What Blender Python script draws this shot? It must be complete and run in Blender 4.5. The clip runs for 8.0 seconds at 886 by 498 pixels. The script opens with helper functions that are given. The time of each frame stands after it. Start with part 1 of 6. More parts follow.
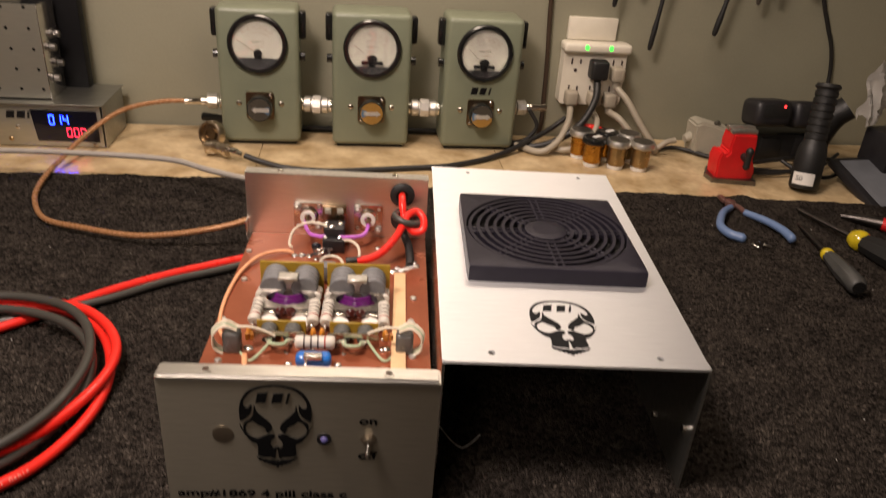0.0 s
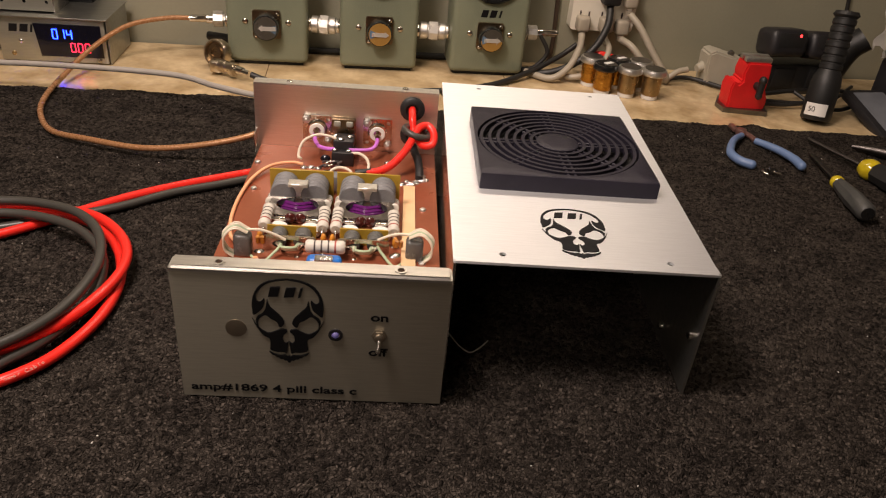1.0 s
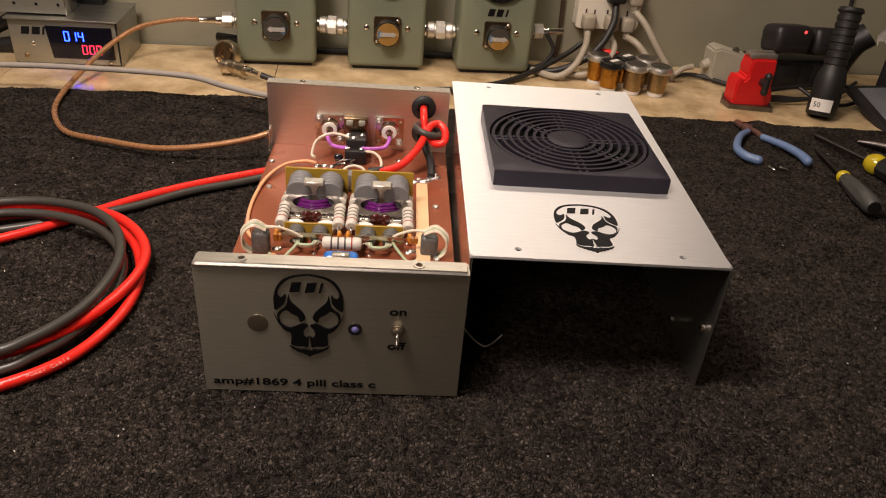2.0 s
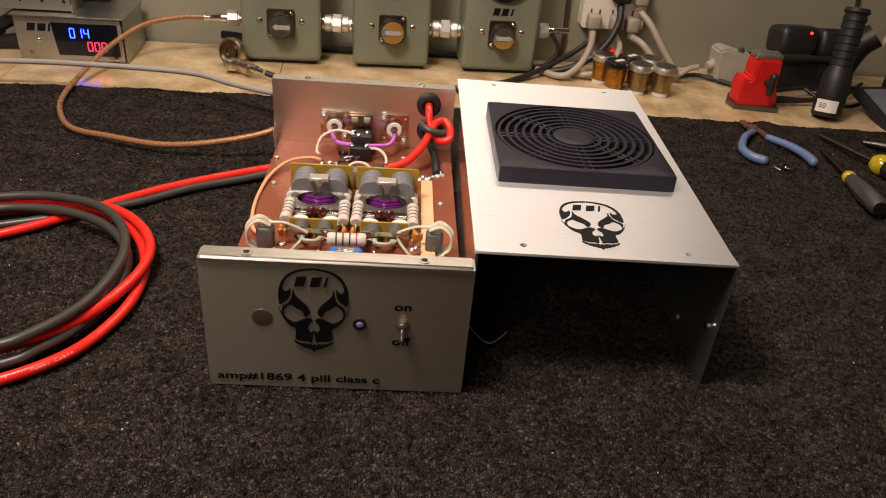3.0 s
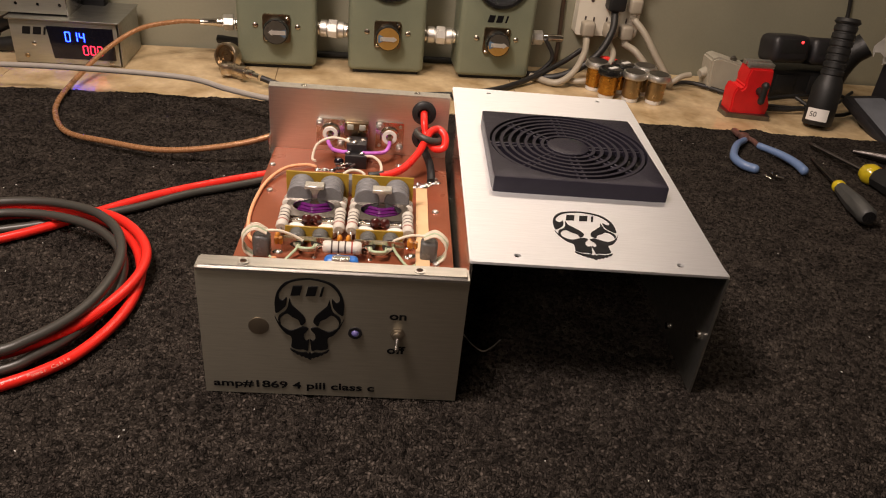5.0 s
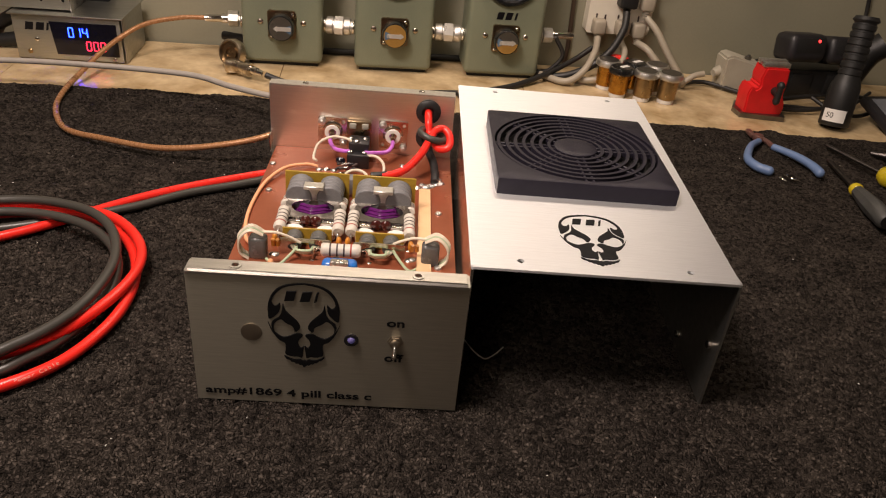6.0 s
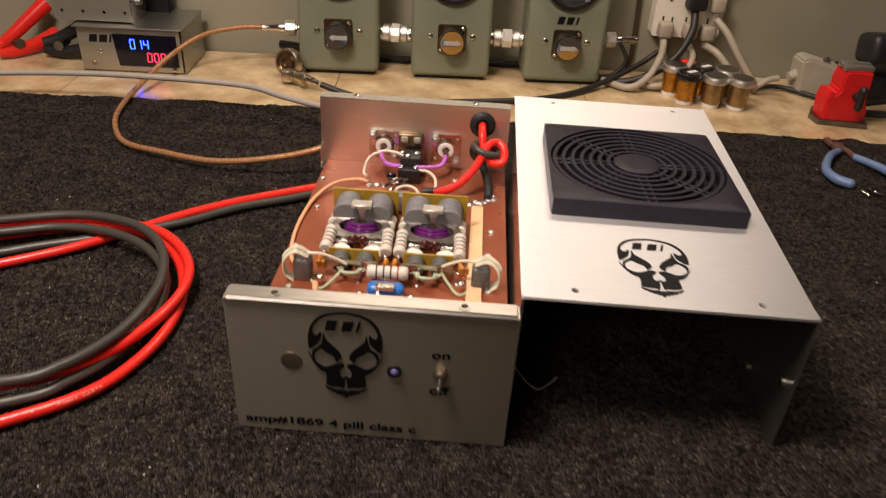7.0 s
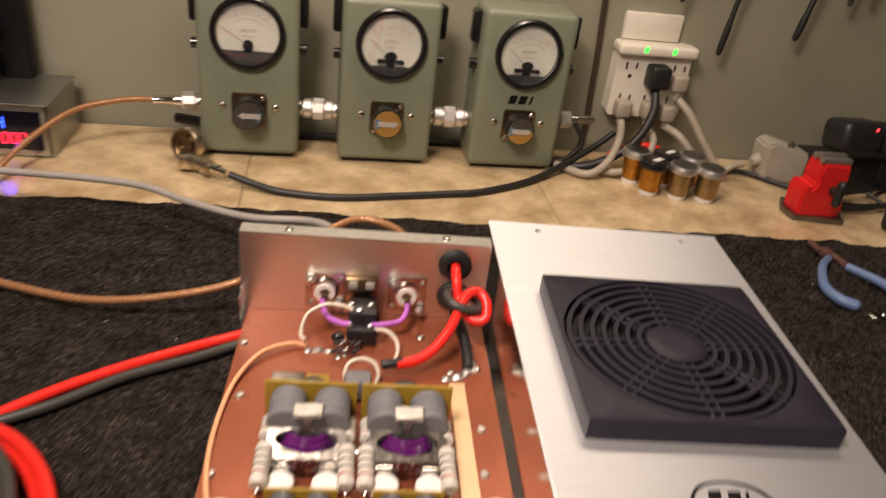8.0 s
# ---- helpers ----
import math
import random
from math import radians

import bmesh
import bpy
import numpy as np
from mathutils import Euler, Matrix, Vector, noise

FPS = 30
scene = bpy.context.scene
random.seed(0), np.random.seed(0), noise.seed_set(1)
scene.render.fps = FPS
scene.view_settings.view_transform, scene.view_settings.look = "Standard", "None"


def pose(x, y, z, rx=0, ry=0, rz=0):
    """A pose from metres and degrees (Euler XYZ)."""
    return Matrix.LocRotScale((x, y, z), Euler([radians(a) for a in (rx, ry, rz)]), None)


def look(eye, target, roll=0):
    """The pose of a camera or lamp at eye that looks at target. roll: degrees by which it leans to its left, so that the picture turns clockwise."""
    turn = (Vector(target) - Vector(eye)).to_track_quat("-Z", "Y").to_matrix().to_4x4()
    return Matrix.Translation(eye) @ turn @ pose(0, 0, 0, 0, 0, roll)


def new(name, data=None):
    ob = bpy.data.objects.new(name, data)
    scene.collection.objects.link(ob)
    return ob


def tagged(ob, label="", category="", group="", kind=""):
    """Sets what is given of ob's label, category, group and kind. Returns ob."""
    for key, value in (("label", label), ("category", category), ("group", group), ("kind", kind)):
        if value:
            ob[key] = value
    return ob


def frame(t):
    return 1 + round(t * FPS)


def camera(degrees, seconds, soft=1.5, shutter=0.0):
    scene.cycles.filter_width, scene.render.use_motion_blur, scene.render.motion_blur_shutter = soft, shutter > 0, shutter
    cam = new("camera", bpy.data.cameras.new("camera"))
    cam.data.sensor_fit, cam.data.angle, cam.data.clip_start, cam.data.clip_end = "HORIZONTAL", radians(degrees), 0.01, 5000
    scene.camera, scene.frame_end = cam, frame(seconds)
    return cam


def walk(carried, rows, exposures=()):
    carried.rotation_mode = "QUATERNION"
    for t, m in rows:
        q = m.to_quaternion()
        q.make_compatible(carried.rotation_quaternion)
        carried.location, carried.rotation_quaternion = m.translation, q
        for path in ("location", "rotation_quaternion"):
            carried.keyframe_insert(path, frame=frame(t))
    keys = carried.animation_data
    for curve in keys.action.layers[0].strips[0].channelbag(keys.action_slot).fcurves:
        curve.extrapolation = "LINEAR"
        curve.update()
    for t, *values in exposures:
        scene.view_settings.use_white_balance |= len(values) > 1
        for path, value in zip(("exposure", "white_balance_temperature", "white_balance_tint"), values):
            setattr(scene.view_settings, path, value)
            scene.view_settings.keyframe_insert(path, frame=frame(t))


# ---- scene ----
from mathutils.geometry import tessellate_polygon

cam = camera(61.6, 8.0, soft=1.1, shutter=0.5)
PATH = [
    (0, (0.1198, -0.3182, 0.3350), (0.2625, 1.4525, -0.5830), 4.3),
    (0.5, (0.1188, -0.3242, 0.3130), (0.2969, 1.4001, -0.6850), 5.7),
    (1, (0.1147, -0.3302, 0.3120), (0.2606, 1.3695, -0.7330), 5.5),
    (1.5, (0.1086, -0.3371, 0.3140), (0.2505, 1.3596, -0.7340), 4.9),
    (3, (0.1046, -0.3391, 0.3100), (0.2376, 1.3617, -0.7330), 5.2),
    (3.5, (0.1036, -0.3421, 0.3070), (0.2305, 1.3588, -0.7390), 5.0),
    (4, (0.1036, -0.3461, 0.3130), (0.2375, 1.3517, -0.7360), 5.0),
    (4.5, (0.1026, -0.3440, 0.3170), (0.2565, 1.3585, -0.7220), 5.8),
    (6, (0.1098, -0.3251, 0.3120), (0.2327, 1.3757, -0.7340), 5.8),
    (6.5, (0.1239, -0.3133, 0.3060), (0.1227, 1.3798, -0.7590), 3.7),
    (7, (0.1170, -0.2982, 0.3130), (0.0739, 1.3993, -0.7440), 3.4),
    (7.5, (0.0868, -0.2219, 0.3130), (0.1130, 1.5069, -0.6910), 3.1),
    (8, (0.0667, -0.1297, 0.3180), (0.2979, 1.5981, -0.6610), 7.3),
]
walk(cam, [(t, look(eye, target, roll)) for t, eye, target, roll in PATH])

# ---- light ----
world = bpy.data.worlds.new("room_air")
scene.world = world
world.use_nodes = True
world.node_tree.nodes["Background"].inputs[0].default_value = (0.9, 0.8, 0.65, 1)
world.node_tree.nodes["Background"].inputs[1].default_value = 0.01


def area(name, eye, target, sx, sy, watts, colour):
    d = bpy.data.lights.new(name, "AREA")
    d.shape, d.size, d.size_y, d.energy, d.color = "RECTANGLE", sx, sy, watts, colour
    ob = new(name, d)
    ob.matrix_world = look(eye, target)
    return ob


area("bench_light", (0.21, 0.50, 0.62), (0.22, 0.54, 0.0), 0.6, 0.05, 2.3, (1.0, 0.80, 0.64))
area("ceiling_light", (-0.19, -0.08, 0.84), (-0.02, 0.0, 0.0), 0.24, 0.24, 11.0, (1.0, 0.82, 0.73))
# Unseen lamp behind the viewpoint, added to lift the front panel and near towel.
area("room_fill_light", (-0.55, -1.40, 1.15), (0.05, 0.0, 0.0), 0.5, 0.5, 6.5, (1.0, 0.82, 0.70))


# ---- materials ----
def surface(name, col, col2=None, rough=0.5, metal=0.0, scale=60.0, stretch=(1, 1, 1), bump=0.0, fine=0.0, fine_scale=900.0,
            wear=0.15, coat=0.0, sheen=0.0, rand=0.0, spec=0.5, grain=0.0):
    """A surface with a coarse mottling between two colours, uneven gloss and relief at two sizes."""
    m = bpy.data.materials.new(name)
    m.use_nodes = True
    nt = m.node_tree
    n, l = nt.nodes, nt.links
    bs = n["Principled BSDF"]
    col2 = col2 or tuple(c * 0.8 for c in col)
    tc = n.new("ShaderNodeTexCoord")
    mp = n.new("ShaderNodeMapping")
    mp.inputs["Scale"].default_value = stretch
    l.new(tc.outputs["Object"], mp.inputs["Vector"])
    t1 = n.new("ShaderNodeTexNoise")
    t1.inputs["Scale"].default_value, t1.inputs["Detail"].default_value = scale, 6
    l.new(mp.outputs[0], t1.inputs["Vector"])
    t2 = n.new("ShaderNodeTexNoise")
    t2.inputs["Scale"].default_value, t2.inputs["Detail"].default_value = fine_scale, 3
    l.new(mp.outputs[0], t2.inputs["Vector"])
    mix = n.new("ShaderNodeMix")
    mix.data_type = "RGBA"
    mix.inputs[6].default_value, mix.inputs[7].default_value = (*col, 1), (*col2, 1)
    ramp = n.new("ShaderNodeMapRange")
    ramp.inputs[1].default_value, ramp.inputs[2].default_value = 0.35, 0.68
    l.new(t1.outputs[0], ramp.inputs[0])
    l.new(ramp.outputs[0], mix.inputs[0])
    out = mix.outputs[2]
    if fine > 0:
        mul = n.new("ShaderNodeMix")
        mul.data_type, mul.blend_type = "RGBA", "MULTIPLY"
        mul.inputs[0].default_value = fine
        r2 = n.new("ShaderNodeMapRange")
        r2.inputs[1].default_value, r2.inputs[2].default_value, r2.inputs[3].default_value = 0.3, 0.7, 0.35
        l.new(t2.outputs[0], r2.inputs[0])
        l.new(out, mul.inputs[6])
        l.new(r2.outputs[0], mul.inputs[7])
        out = mul.outputs[2]
    if rand > 0:
        oi = n.new("ShaderNodeObjectInfo")
        hs = n.new("ShaderNodeHueSaturation")
        r3 = n.new("ShaderNodeMapRange")
        r3.inputs[3].default_value, r3.inputs[4].default_value = 1 - rand, 1 + rand
        l.new(oi.outputs["Random"], r3.inputs[0])
        l.new(r3.outputs[0], hs.inputs["Value"])
        l.new(out, hs.inputs["Color"])
        out = hs.outputs[0]
    l.new(out, bs.inputs["Base Color"])
    rr = n.new("ShaderNodeMapRange")
    rr.inputs[3].default_value, rr.inputs[4].default_value = max(0.02, rough - wear), min(1, rough + wear)
    l.new(t1.outputs[0], rr.inputs[0])
    l.new(rr.outputs[0], bs.inputs["Roughness"])
    bs.inputs["Metallic"].default_value = metal
    bs.inputs["Coat Weight"].default_value = coat
    bs.inputs["Sheen Weight"].default_value = sheen
    bs.inputs["Specular IOR Level"].default_value = spec
    if grain > 0:
        tg = n.new("ShaderNodeTangent")
        tg.direction_type, tg.uv_map = "UV_MAP", "grain"
        l.new(tg.outputs[0], bs.inputs["Tangent"])
        bs.inputs["Anisotropic"].default_value = grain
    if bump > 0:
        b = n.new("ShaderNodeBump")
        b.inputs["Strength"].default_value, b.inputs["Distance"].default_value = bump, 0.001
        l.new(t2.outputs[0], b.inputs["Height"])
        l.new(b.outputs[0], bs.inputs["Normal"])
    return m


def glow(name, col, strength):
    m = bpy.data.materials.new(name)
    m.use_nodes = True
    bs = m.node_tree.nodes["Principled BSDF"]
    bs.inputs["Base Color"].default_value = (*[c * 0.3 for c in col], 1)
    bs.inputs["Emission Color"].default_value = (*col, 1)
    bs.inputs["Emission Strength"].default_value = strength
    return m


def clear(name, col, rough=0.05):
    m = bpy.data.materials.new(name)
    m.use_nodes = True
    bs = m.node_tree.nodes["Principled BSDF"]
    bs.inputs["Base Color"].default_value = (*col, 1)
    bs.inputs["Transmission Weight"].default_value = 1.0
    bs.inputs["Roughness"].default_value = rough
    bs.inputs["IOR"].default_value = 1.46
    return m


M = {}
M["towel"] = surface("black_terry", (0.060, 0.0500, 0.0415), (0.036, 0.0300, 0.0255), 0.95, 0, 40, spec=0.04)
nt = M["towel"].node_tree
n, l = nt.nodes, nt.links
vor = n.new("ShaderNodeTexVoronoi")
vor.inputs["Scale"].default_value = 430
warp = n.new("ShaderNodeTexNoise")
warp.inputs["Scale"].default_value = 300
tco = n.new("ShaderNodeTexCoord")
vm = n.new("ShaderNodeVectorMath")
vm.operation = "MULTIPLY_ADD"
vm.inputs[1].default_value = (0.0036, 0.0036, 0.0036)
l.new(tco.outputs["Object"], warp.inputs["Vector"])
l.new(warp.outputs["Color"], vm.inputs[0])
l.new(tco.outputs["Object"], vm.inputs[2])
l.new(vm.outputs[0], vor.inputs["Vector"])
pile = n.new("ShaderNodeBump")
rim = n.new("ShaderNodeTexVoronoi")
rim.feature = "DISTANCE_TO_EDGE"
rim.inputs["Scale"].default_value = 430
l.new(vm.outputs[0], rim.inputs["Vector"])
loopy = n.new("ShaderNodeMapRange")
loopy.interpolation_type = "SMOOTHSTEP"
loopy.inputs[2].default_value = 0.26
l.new(rim.outputs["Distance"], loopy.inputs[0])
pile.inputs["Strength"].default_value, pile.inputs["Distance"].default_value = 1.0, 0.0036
l.new(loopy.outputs[0], pile.inputs["Height"])
l.new(pile.outputs[0], n["Principled BSDF"].inputs["Normal"])
# loops of yarn differ from one another: faded ones among deep black ones
bsdf = n["Principled BSDF"]
old = bsdf.inputs["Base Color"].links[0].from_socket
yarn = n.new("ShaderNodeSeparateColor")
l.new(vor.outputs["Color"], yarn.inputs[0])
yr = n.new("ShaderNodeMapRange")
yr.inputs[3].default_value, yr.inputs[4].default_value = 0.35, 1.85
l.new(yarn.outputs[0], yr.inputs[0])
hv = n.new("ShaderNodeHueSaturation")
l.new(old, hv.inputs["Color"])
l.new(yr.outputs[0], hv.inputs["Value"])
l.new(hv.outputs[0], bsdf.inputs["Base Color"])
M["laminate"] = surface("beige_laminate", (0.72, 0.555, 0.33), (0.42, 0.295, 0.15), 0.20, 0, 22, bump=0.02, fine=0.22, fine_scale=130, wear=0.05, rand=0.06)
M["joint"] = surface("tile_joint", (0.34, 0.23, 0.14), None, 0.7)
M["wall"] = surface("wall_paint", (0.285, 0.272, 0.195), (0.245, 0.235, 0.168), 0.6, 0, 7, bump=0.05, fine=0.08, fine_scale=300)
# Pale tone raised so the unseen room surfaces bounce more light.
M["room"] = surface("room_paint", (0.48, 0.44, 0.37), None, 0.8, 0, 5)
M["dark_floor"] = surface("floor_concrete", (0.12, 0.11, 0.10), None, 0.8, 0, 9)
M["brushed"] = surface("brushed_aluminium", (0.90, 0.905, 0.92), (0.85, 0.855, 0.87), 0.52, 0.85, 40, (1.2, 26, 26), bump=0.04, fine=0.05, fine_scale=120, wear=0.04, grain=0.75)
# Same aluminium as the cover top, its colour darkened to match the dim panel.
M["brushed_front"] = surface("brushed_aluminium_darkened", (0.56, 0.525, 0.43), (0.50, 0.465, 0.38), 0.38, 1, 40, (1.2, 26, 26), bump=0.05, fine=0.10, fine_scale=120, wear=0.05, grain=0.7)
M["polished"] = surface("mill_aluminium", (0.80, 0.78, 0.76), (0.74, 0.72, 0.70), 0.09, 1, 30, (1, 8, 8), bump=0.03, fine=0.05, fine_scale=200, wear=0.05)
M["satin"] = surface("satin_aluminium", (0.72, 0.70, 0.67), (0.64, 0.62, 0.6), 0.24, 1, 30, (1, 8, 8), bump=0.04, fine=0.08, fine_scale=200, wear=0.08)
# Darkened aluminium; on the cover it carries the shade of the inner side.
M["dark_sheet"] = surface("dark_sheet_aluminium", (0.42, 0.42, 0.39), (0.36, 0.36, 0.33), 0.4, 1, 30, (1, 8, 8), bump=0.05, fine=0.08, fine_scale=200, wear=0.08)
M["chrome"] = surface("nickel_plate", (0.78, 0.75, 0.70), (0.62, 0.58, 0.53), 0.16, 1, 150, bump=0.1, fine=0.15, wear=0.1)
M["solder"] = surface("solder", (0.75, 0.73, 0.70), (0.55, 0.52, 0.48), 0.22, 1, 400, bump=0.4, fine=0.2, wear=0.12)
M["tin"] = surface("tinned_sheet", (0.66, 0.61, 0.54), (0.40, 0.35, 0.29), 0.22, 1, 120, bump=0.25, fine=0.2, fine_scale=240, wear=0.12)
M["black_plastic"] = surface("black_plastic", (0.018, 0.017, 0.019), (0.013, 0.012, 0.014), 0.42, 0, 80, bump=0.15, fine=0.2, wear=0.1)
# Violet tint in the black stands in for a reflected purple sheen.
M["grille_black"] = surface("grille_plastic_sheen_tint", (0.020, 0.0175, 0.027), (0.016, 0.014, 0.022), 0.42, 0, 120, bump=0.2, fine=0.15, fine_scale=1500, wear=0.08, spec=0.3)
M["foam"] = surface("filter_foam", (0.018, 0.017, 0.018), (0.003, 0.003, 0.003), 0.36, 0, 500, bump=1.0, fine=0.8, fine_scale=600, spec=0.4)
M["decal"] = surface("black_decal", (0.006, 0.006, 0.007), None, 0.55, 0, 100, spec=0.2)
# Folded lip and its nuts, a lighter tone than the panel.
M["lip"] = surface("aluminium_lip", (0.66, 0.64, 0.60), (0.58, 0.56, 0.52), 0.36, 1, 40, (1, 8, 8), bump=0.05, fine=0.12, fine_scale=200, wear=0.08)
M["rear"] = surface("brushed_rear_aluminium", (0.90, 0.85, 0.79), (0.84, 0.79, 0.73), 0.34, 1, 40, (1.2, 26, 26), bump=0.05, fine=0.10, fine_scale=120, wear=0.06)
M["tool_dark"] = surface("dark_tool_steel", (0.13, 0.12, 0.115), (0.09, 0.08, 0.075), 0.4, 1, 100, bump=0.1, fine=0.2)
M["zinc"] = surface("zinc_screw", (0.80, 0.78, 0.74), (0.66, 0.64, 0.6), 0.42, 1, 200, bump=0.2, fine=0.15)
M["plug"] = surface("zinc_plug", (0.48, 0.42, 0.33), None, 0.4, 1, 60)
M["display_case"] = surface("satin_display_case", (0.46, 0.45, 0.38), (0.41, 0.40, 0.34), 0.42, 0.8, 40, (1.2, 20, 20), bump=0.05, fine=0.10, fine_scale=120, wear=0.06)
M["copper"] = surface("copper_board", (0.36, 0.105, 0.05), (0.29, 0.082, 0.038), 0.30, 0.45, 22, bump=0.06, fine=0.12, fine_scale=260, wear=0.1, coat=0.15)
M["olive"] = surface("olive_board", (0.42, 0.27, 0.03), (0.34, 0.21, 0.02), 0.4, 0, 90, fine=0.15)
M["ferrite"] = surface("ferrite_grey", (0.20, 0.20, 0.205), (0.16, 0.16, 0.165), 0.5, 0, 160, bump=0.2, fine=0.25)
M["bead"] = surface("dark_ferrite", (0.11, 0.11, 0.105), None, 0.26, 0, 160, bump=0.15)
M["purple"] = surface("purple_wire", (0.125, 0.014, 0.14), (0.085, 0.009, 0.10), 0.2, 0, 200, coat=0.3)
M["lilac"] = surface("lilac_wire", (0.55, 0.16, 0.62), (0.45, 0.12, 0.52), 0.35, 0, 200)
M["white_wire"] = surface("white_wire", (0.74, 0.68, 0.55), (0.66, 0.58, 0.45), 0.4, 0, 200)
M["green_wire"] = surface("green_wire", (0.45, 0.55, 0.36), None, 0.4, 0, 200)
M["orange_wire"] = surface("orange_wire", (0.82, 0.42, 0.22), (0.75, 0.36, 0.18), 0.4, 0, 200)
M["resistor"] = surface("grey_resistor", (0.64, 0.60, 0.52), (0.56, 0.52, 0.45), 0.45, 0, 180, bump=0.15, fine=0.12)
M["band_dark"] = surface("resistor_band", (0.06, 0.04, 0.035), None, 0.5)
M["band_red"] = surface("resistor_band_red", (0.35, 0.05, 0.03), None, 0.5)
M["ceramic"] = surface("white_ceramic", (0.80, 0.77, 0.72), (0.74, 0.70, 0.64), 0.3, 0, 150)
M["maroon"] = surface("maroon_capacitor", (0.055, 0.010, 0.009), None, 0.2, 0, 200, coat=0.4)
M["orange_cap"] = surface("orange_capacitor", (0.62, 0.24, 0.03), None, 0.35, 0, 200)
M["blue_cap"] = surface("blue_capacitor", (0.02, 0.16, 0.55), (0.02, 0.12, 0.42), 0.3, 0, 150, coat=0.3)
M["cream"] = surface("cream_strip", (0.74, 0.50, 0.28), (0.68, 0.45, 0.24), 0.35, 0, 40, fine=0.06, fine_scale=200)
M["rubber"] = surface("black_rubber", (0.012, 0.012, 0.012), None, 0.5, 0, 200, bump=0.1)
M["red_cable"] = surface("red_cable", (0.80, 0.026, 0.017), (0.72, 0.022, 0.014), 0.29, 0, 60, bump=0.05, fine=0.06, wear=0.06)
M["grey_cable"] = surface("dark_grey_cable", (0.048, 0.045, 0.038), (0.040, 0.037, 0.031), 0.40, 0, 60, bump=0.05, fine=0.08)
M["coax_brown"] = surface("brown_coax", (0.43, 0.22, 0.10), (0.34, 0.16, 0.07), 0.27, 0.25, 300, (1, 1, 1), bump=0.3, fine=0.3, fine_scale=700)
M["coax_grey"] = surface("grey_coax", (0.36, 0.33, 0.29), (0.31, 0.28, 0.25), 0.4, 0, 70)
M["coax_black"] = surface("black_coax", (0.016, 0.015, 0.014), None, 0.48, 0, 70)
M["meter_green"] = surface("grey_green_enamel", (0.205, 0.225, 0.155), (0.185, 0.203, 0.140), 0.36, 0, 30, bump=0.25, fine=0.06, fine_scale=500, wear=0.06)
M["bezel"] = surface("black_bezel", (0.010, 0.010, 0.010), None, 0.22, 0, 60, coat=0.3)
M["dial"] = surface("dial_card", (0.33, 0.32, 0.265), (0.30, 0.29, 0.24), 0.6, 0, 30)
M["ink"] = surface("dial_ink", (0.05, 0.045, 0.04), None, 0.6)
M["ink_soft"] = surface("dial_ink_faint", (0.20, 0.17, 0.14), None, 0.6)
M["socket"] = surface("aged_brass", (0.34, 0.25, 0.15), (0.22, 0.16, 0.10), 0.3, 1, 120, bump=0.1, fine=0.2, wear=0.12)
M["gold_label"] = surface("gold_label", (0.55, 0.32, 0.09), (0.45, 0.25, 0.06), 0.35, 0.5, 80)
M["silver_label"] = surface("silver_label", (0.75, 0.72, 0.66), None, 0.3, 0.5, 80)
M["blue_label"] = surface("blue_label", (0.10, 0.17, 0.26), None, 0.4)
M["amber"] = surface("amber_brass", (0.60, 0.30, 0.05), (0.45, 0.20, 0.03), 0.25, 0.85, 90, bump=0.1, fine=0.2)
M["brass"] = surface("dull_brass", (0.45, 0.32, 0.16), (0.34, 0.24, 0.12), 0.3, 0.9, 90, bump=0.1, fine=0.2)
M["ivory"] = surface("ivory_plastic", (0.74, 0.69, 0.58), (0.68, 0.63, 0.52), 0.4, 0, 40, fine=0.05)
M["cord_beige"] = surface("beige_cord", (0.37, 0.325, 0.25), (0.31, 0.27, 0.21), 0.45, 0, 50)
M["cord_brown"] = surface("brown_cord", (0.055, 0.035, 0.022), None, 0.4, 0, 50)
M["grey_box"] = surface("warm_grey_plastic", (0.42, 0.39, 0.31), (0.37, 0.34, 0.27), 0.5, 0, 40, fine=0.08)
M["vise_red"] = surface("red_enamel", (0.70, 0.016, 0.018), (0.60, 0.014, 0.014), 0.42, 0, 60, bump=0.15, fine=0.12, wear=0.1)
M["steel"] = surface("tool_steel", (0.28, 0.265, 0.25), (0.20, 0.19, 0.18), 0.38, 1, 100, bump=0.1, fine=0.2)
M["rust"] = surface("plier_steel", (0.24, 0.12, 0.10), (0.15, 0.09, 0.08), 0.45, 0.6, 100, bump=0.2)
M["blue_grip"] = surface("blue_dipped_grip", (0.13, 0.20, 0.36), (0.11, 0.17, 0.31), 0.4, 0, 70, bump=0.1)
M["yellow_clear"] = surface("yellow_acetate", (0.58, 0.45, 0.02), (0.42, 0.31, 0.01), 0.12, 0, 90, coat=0.6)
M["grip_grey"] = surface("grey_rubber_grip", (0.055, 0.055, 0.052), None, 0.5, 0, 90, bump=0.2)
M["paper"] = surface("white_paper", (0.74, 0.72, 0.68), (0.68, 0.66, 0.62), 0.6, 0, 30)
M["slate"] = surface("slate_plastic", (0.16, 0.17, 0.19), None, 0.4, 0, 40)
M["display_window"] = surface("display_window", (0.006, 0.006, 0.012), None, 0.12, 0, 50, coat=0.3)
M["blue_led"] = glow("blue_segment", (0.004, 0.012, 1.0), 58.0)
M["red_led"] = glow("red_segment", (1.0, 0.02, 0.05), 4.0)
M["green_led"] = glow("green_indicator", (0.05, 1.0, 0.05), 3.0)
M["red_dot"] = glow("red_indicator", (1.0, 0.03, 0.03), 4.0)
M["violet_led"] = glow("violet_indicator", (0.40, 0.34, 0.9), 0.05)
M["dial_glass"] = clear("dial_glass", (1, 1, 1), 0.02)


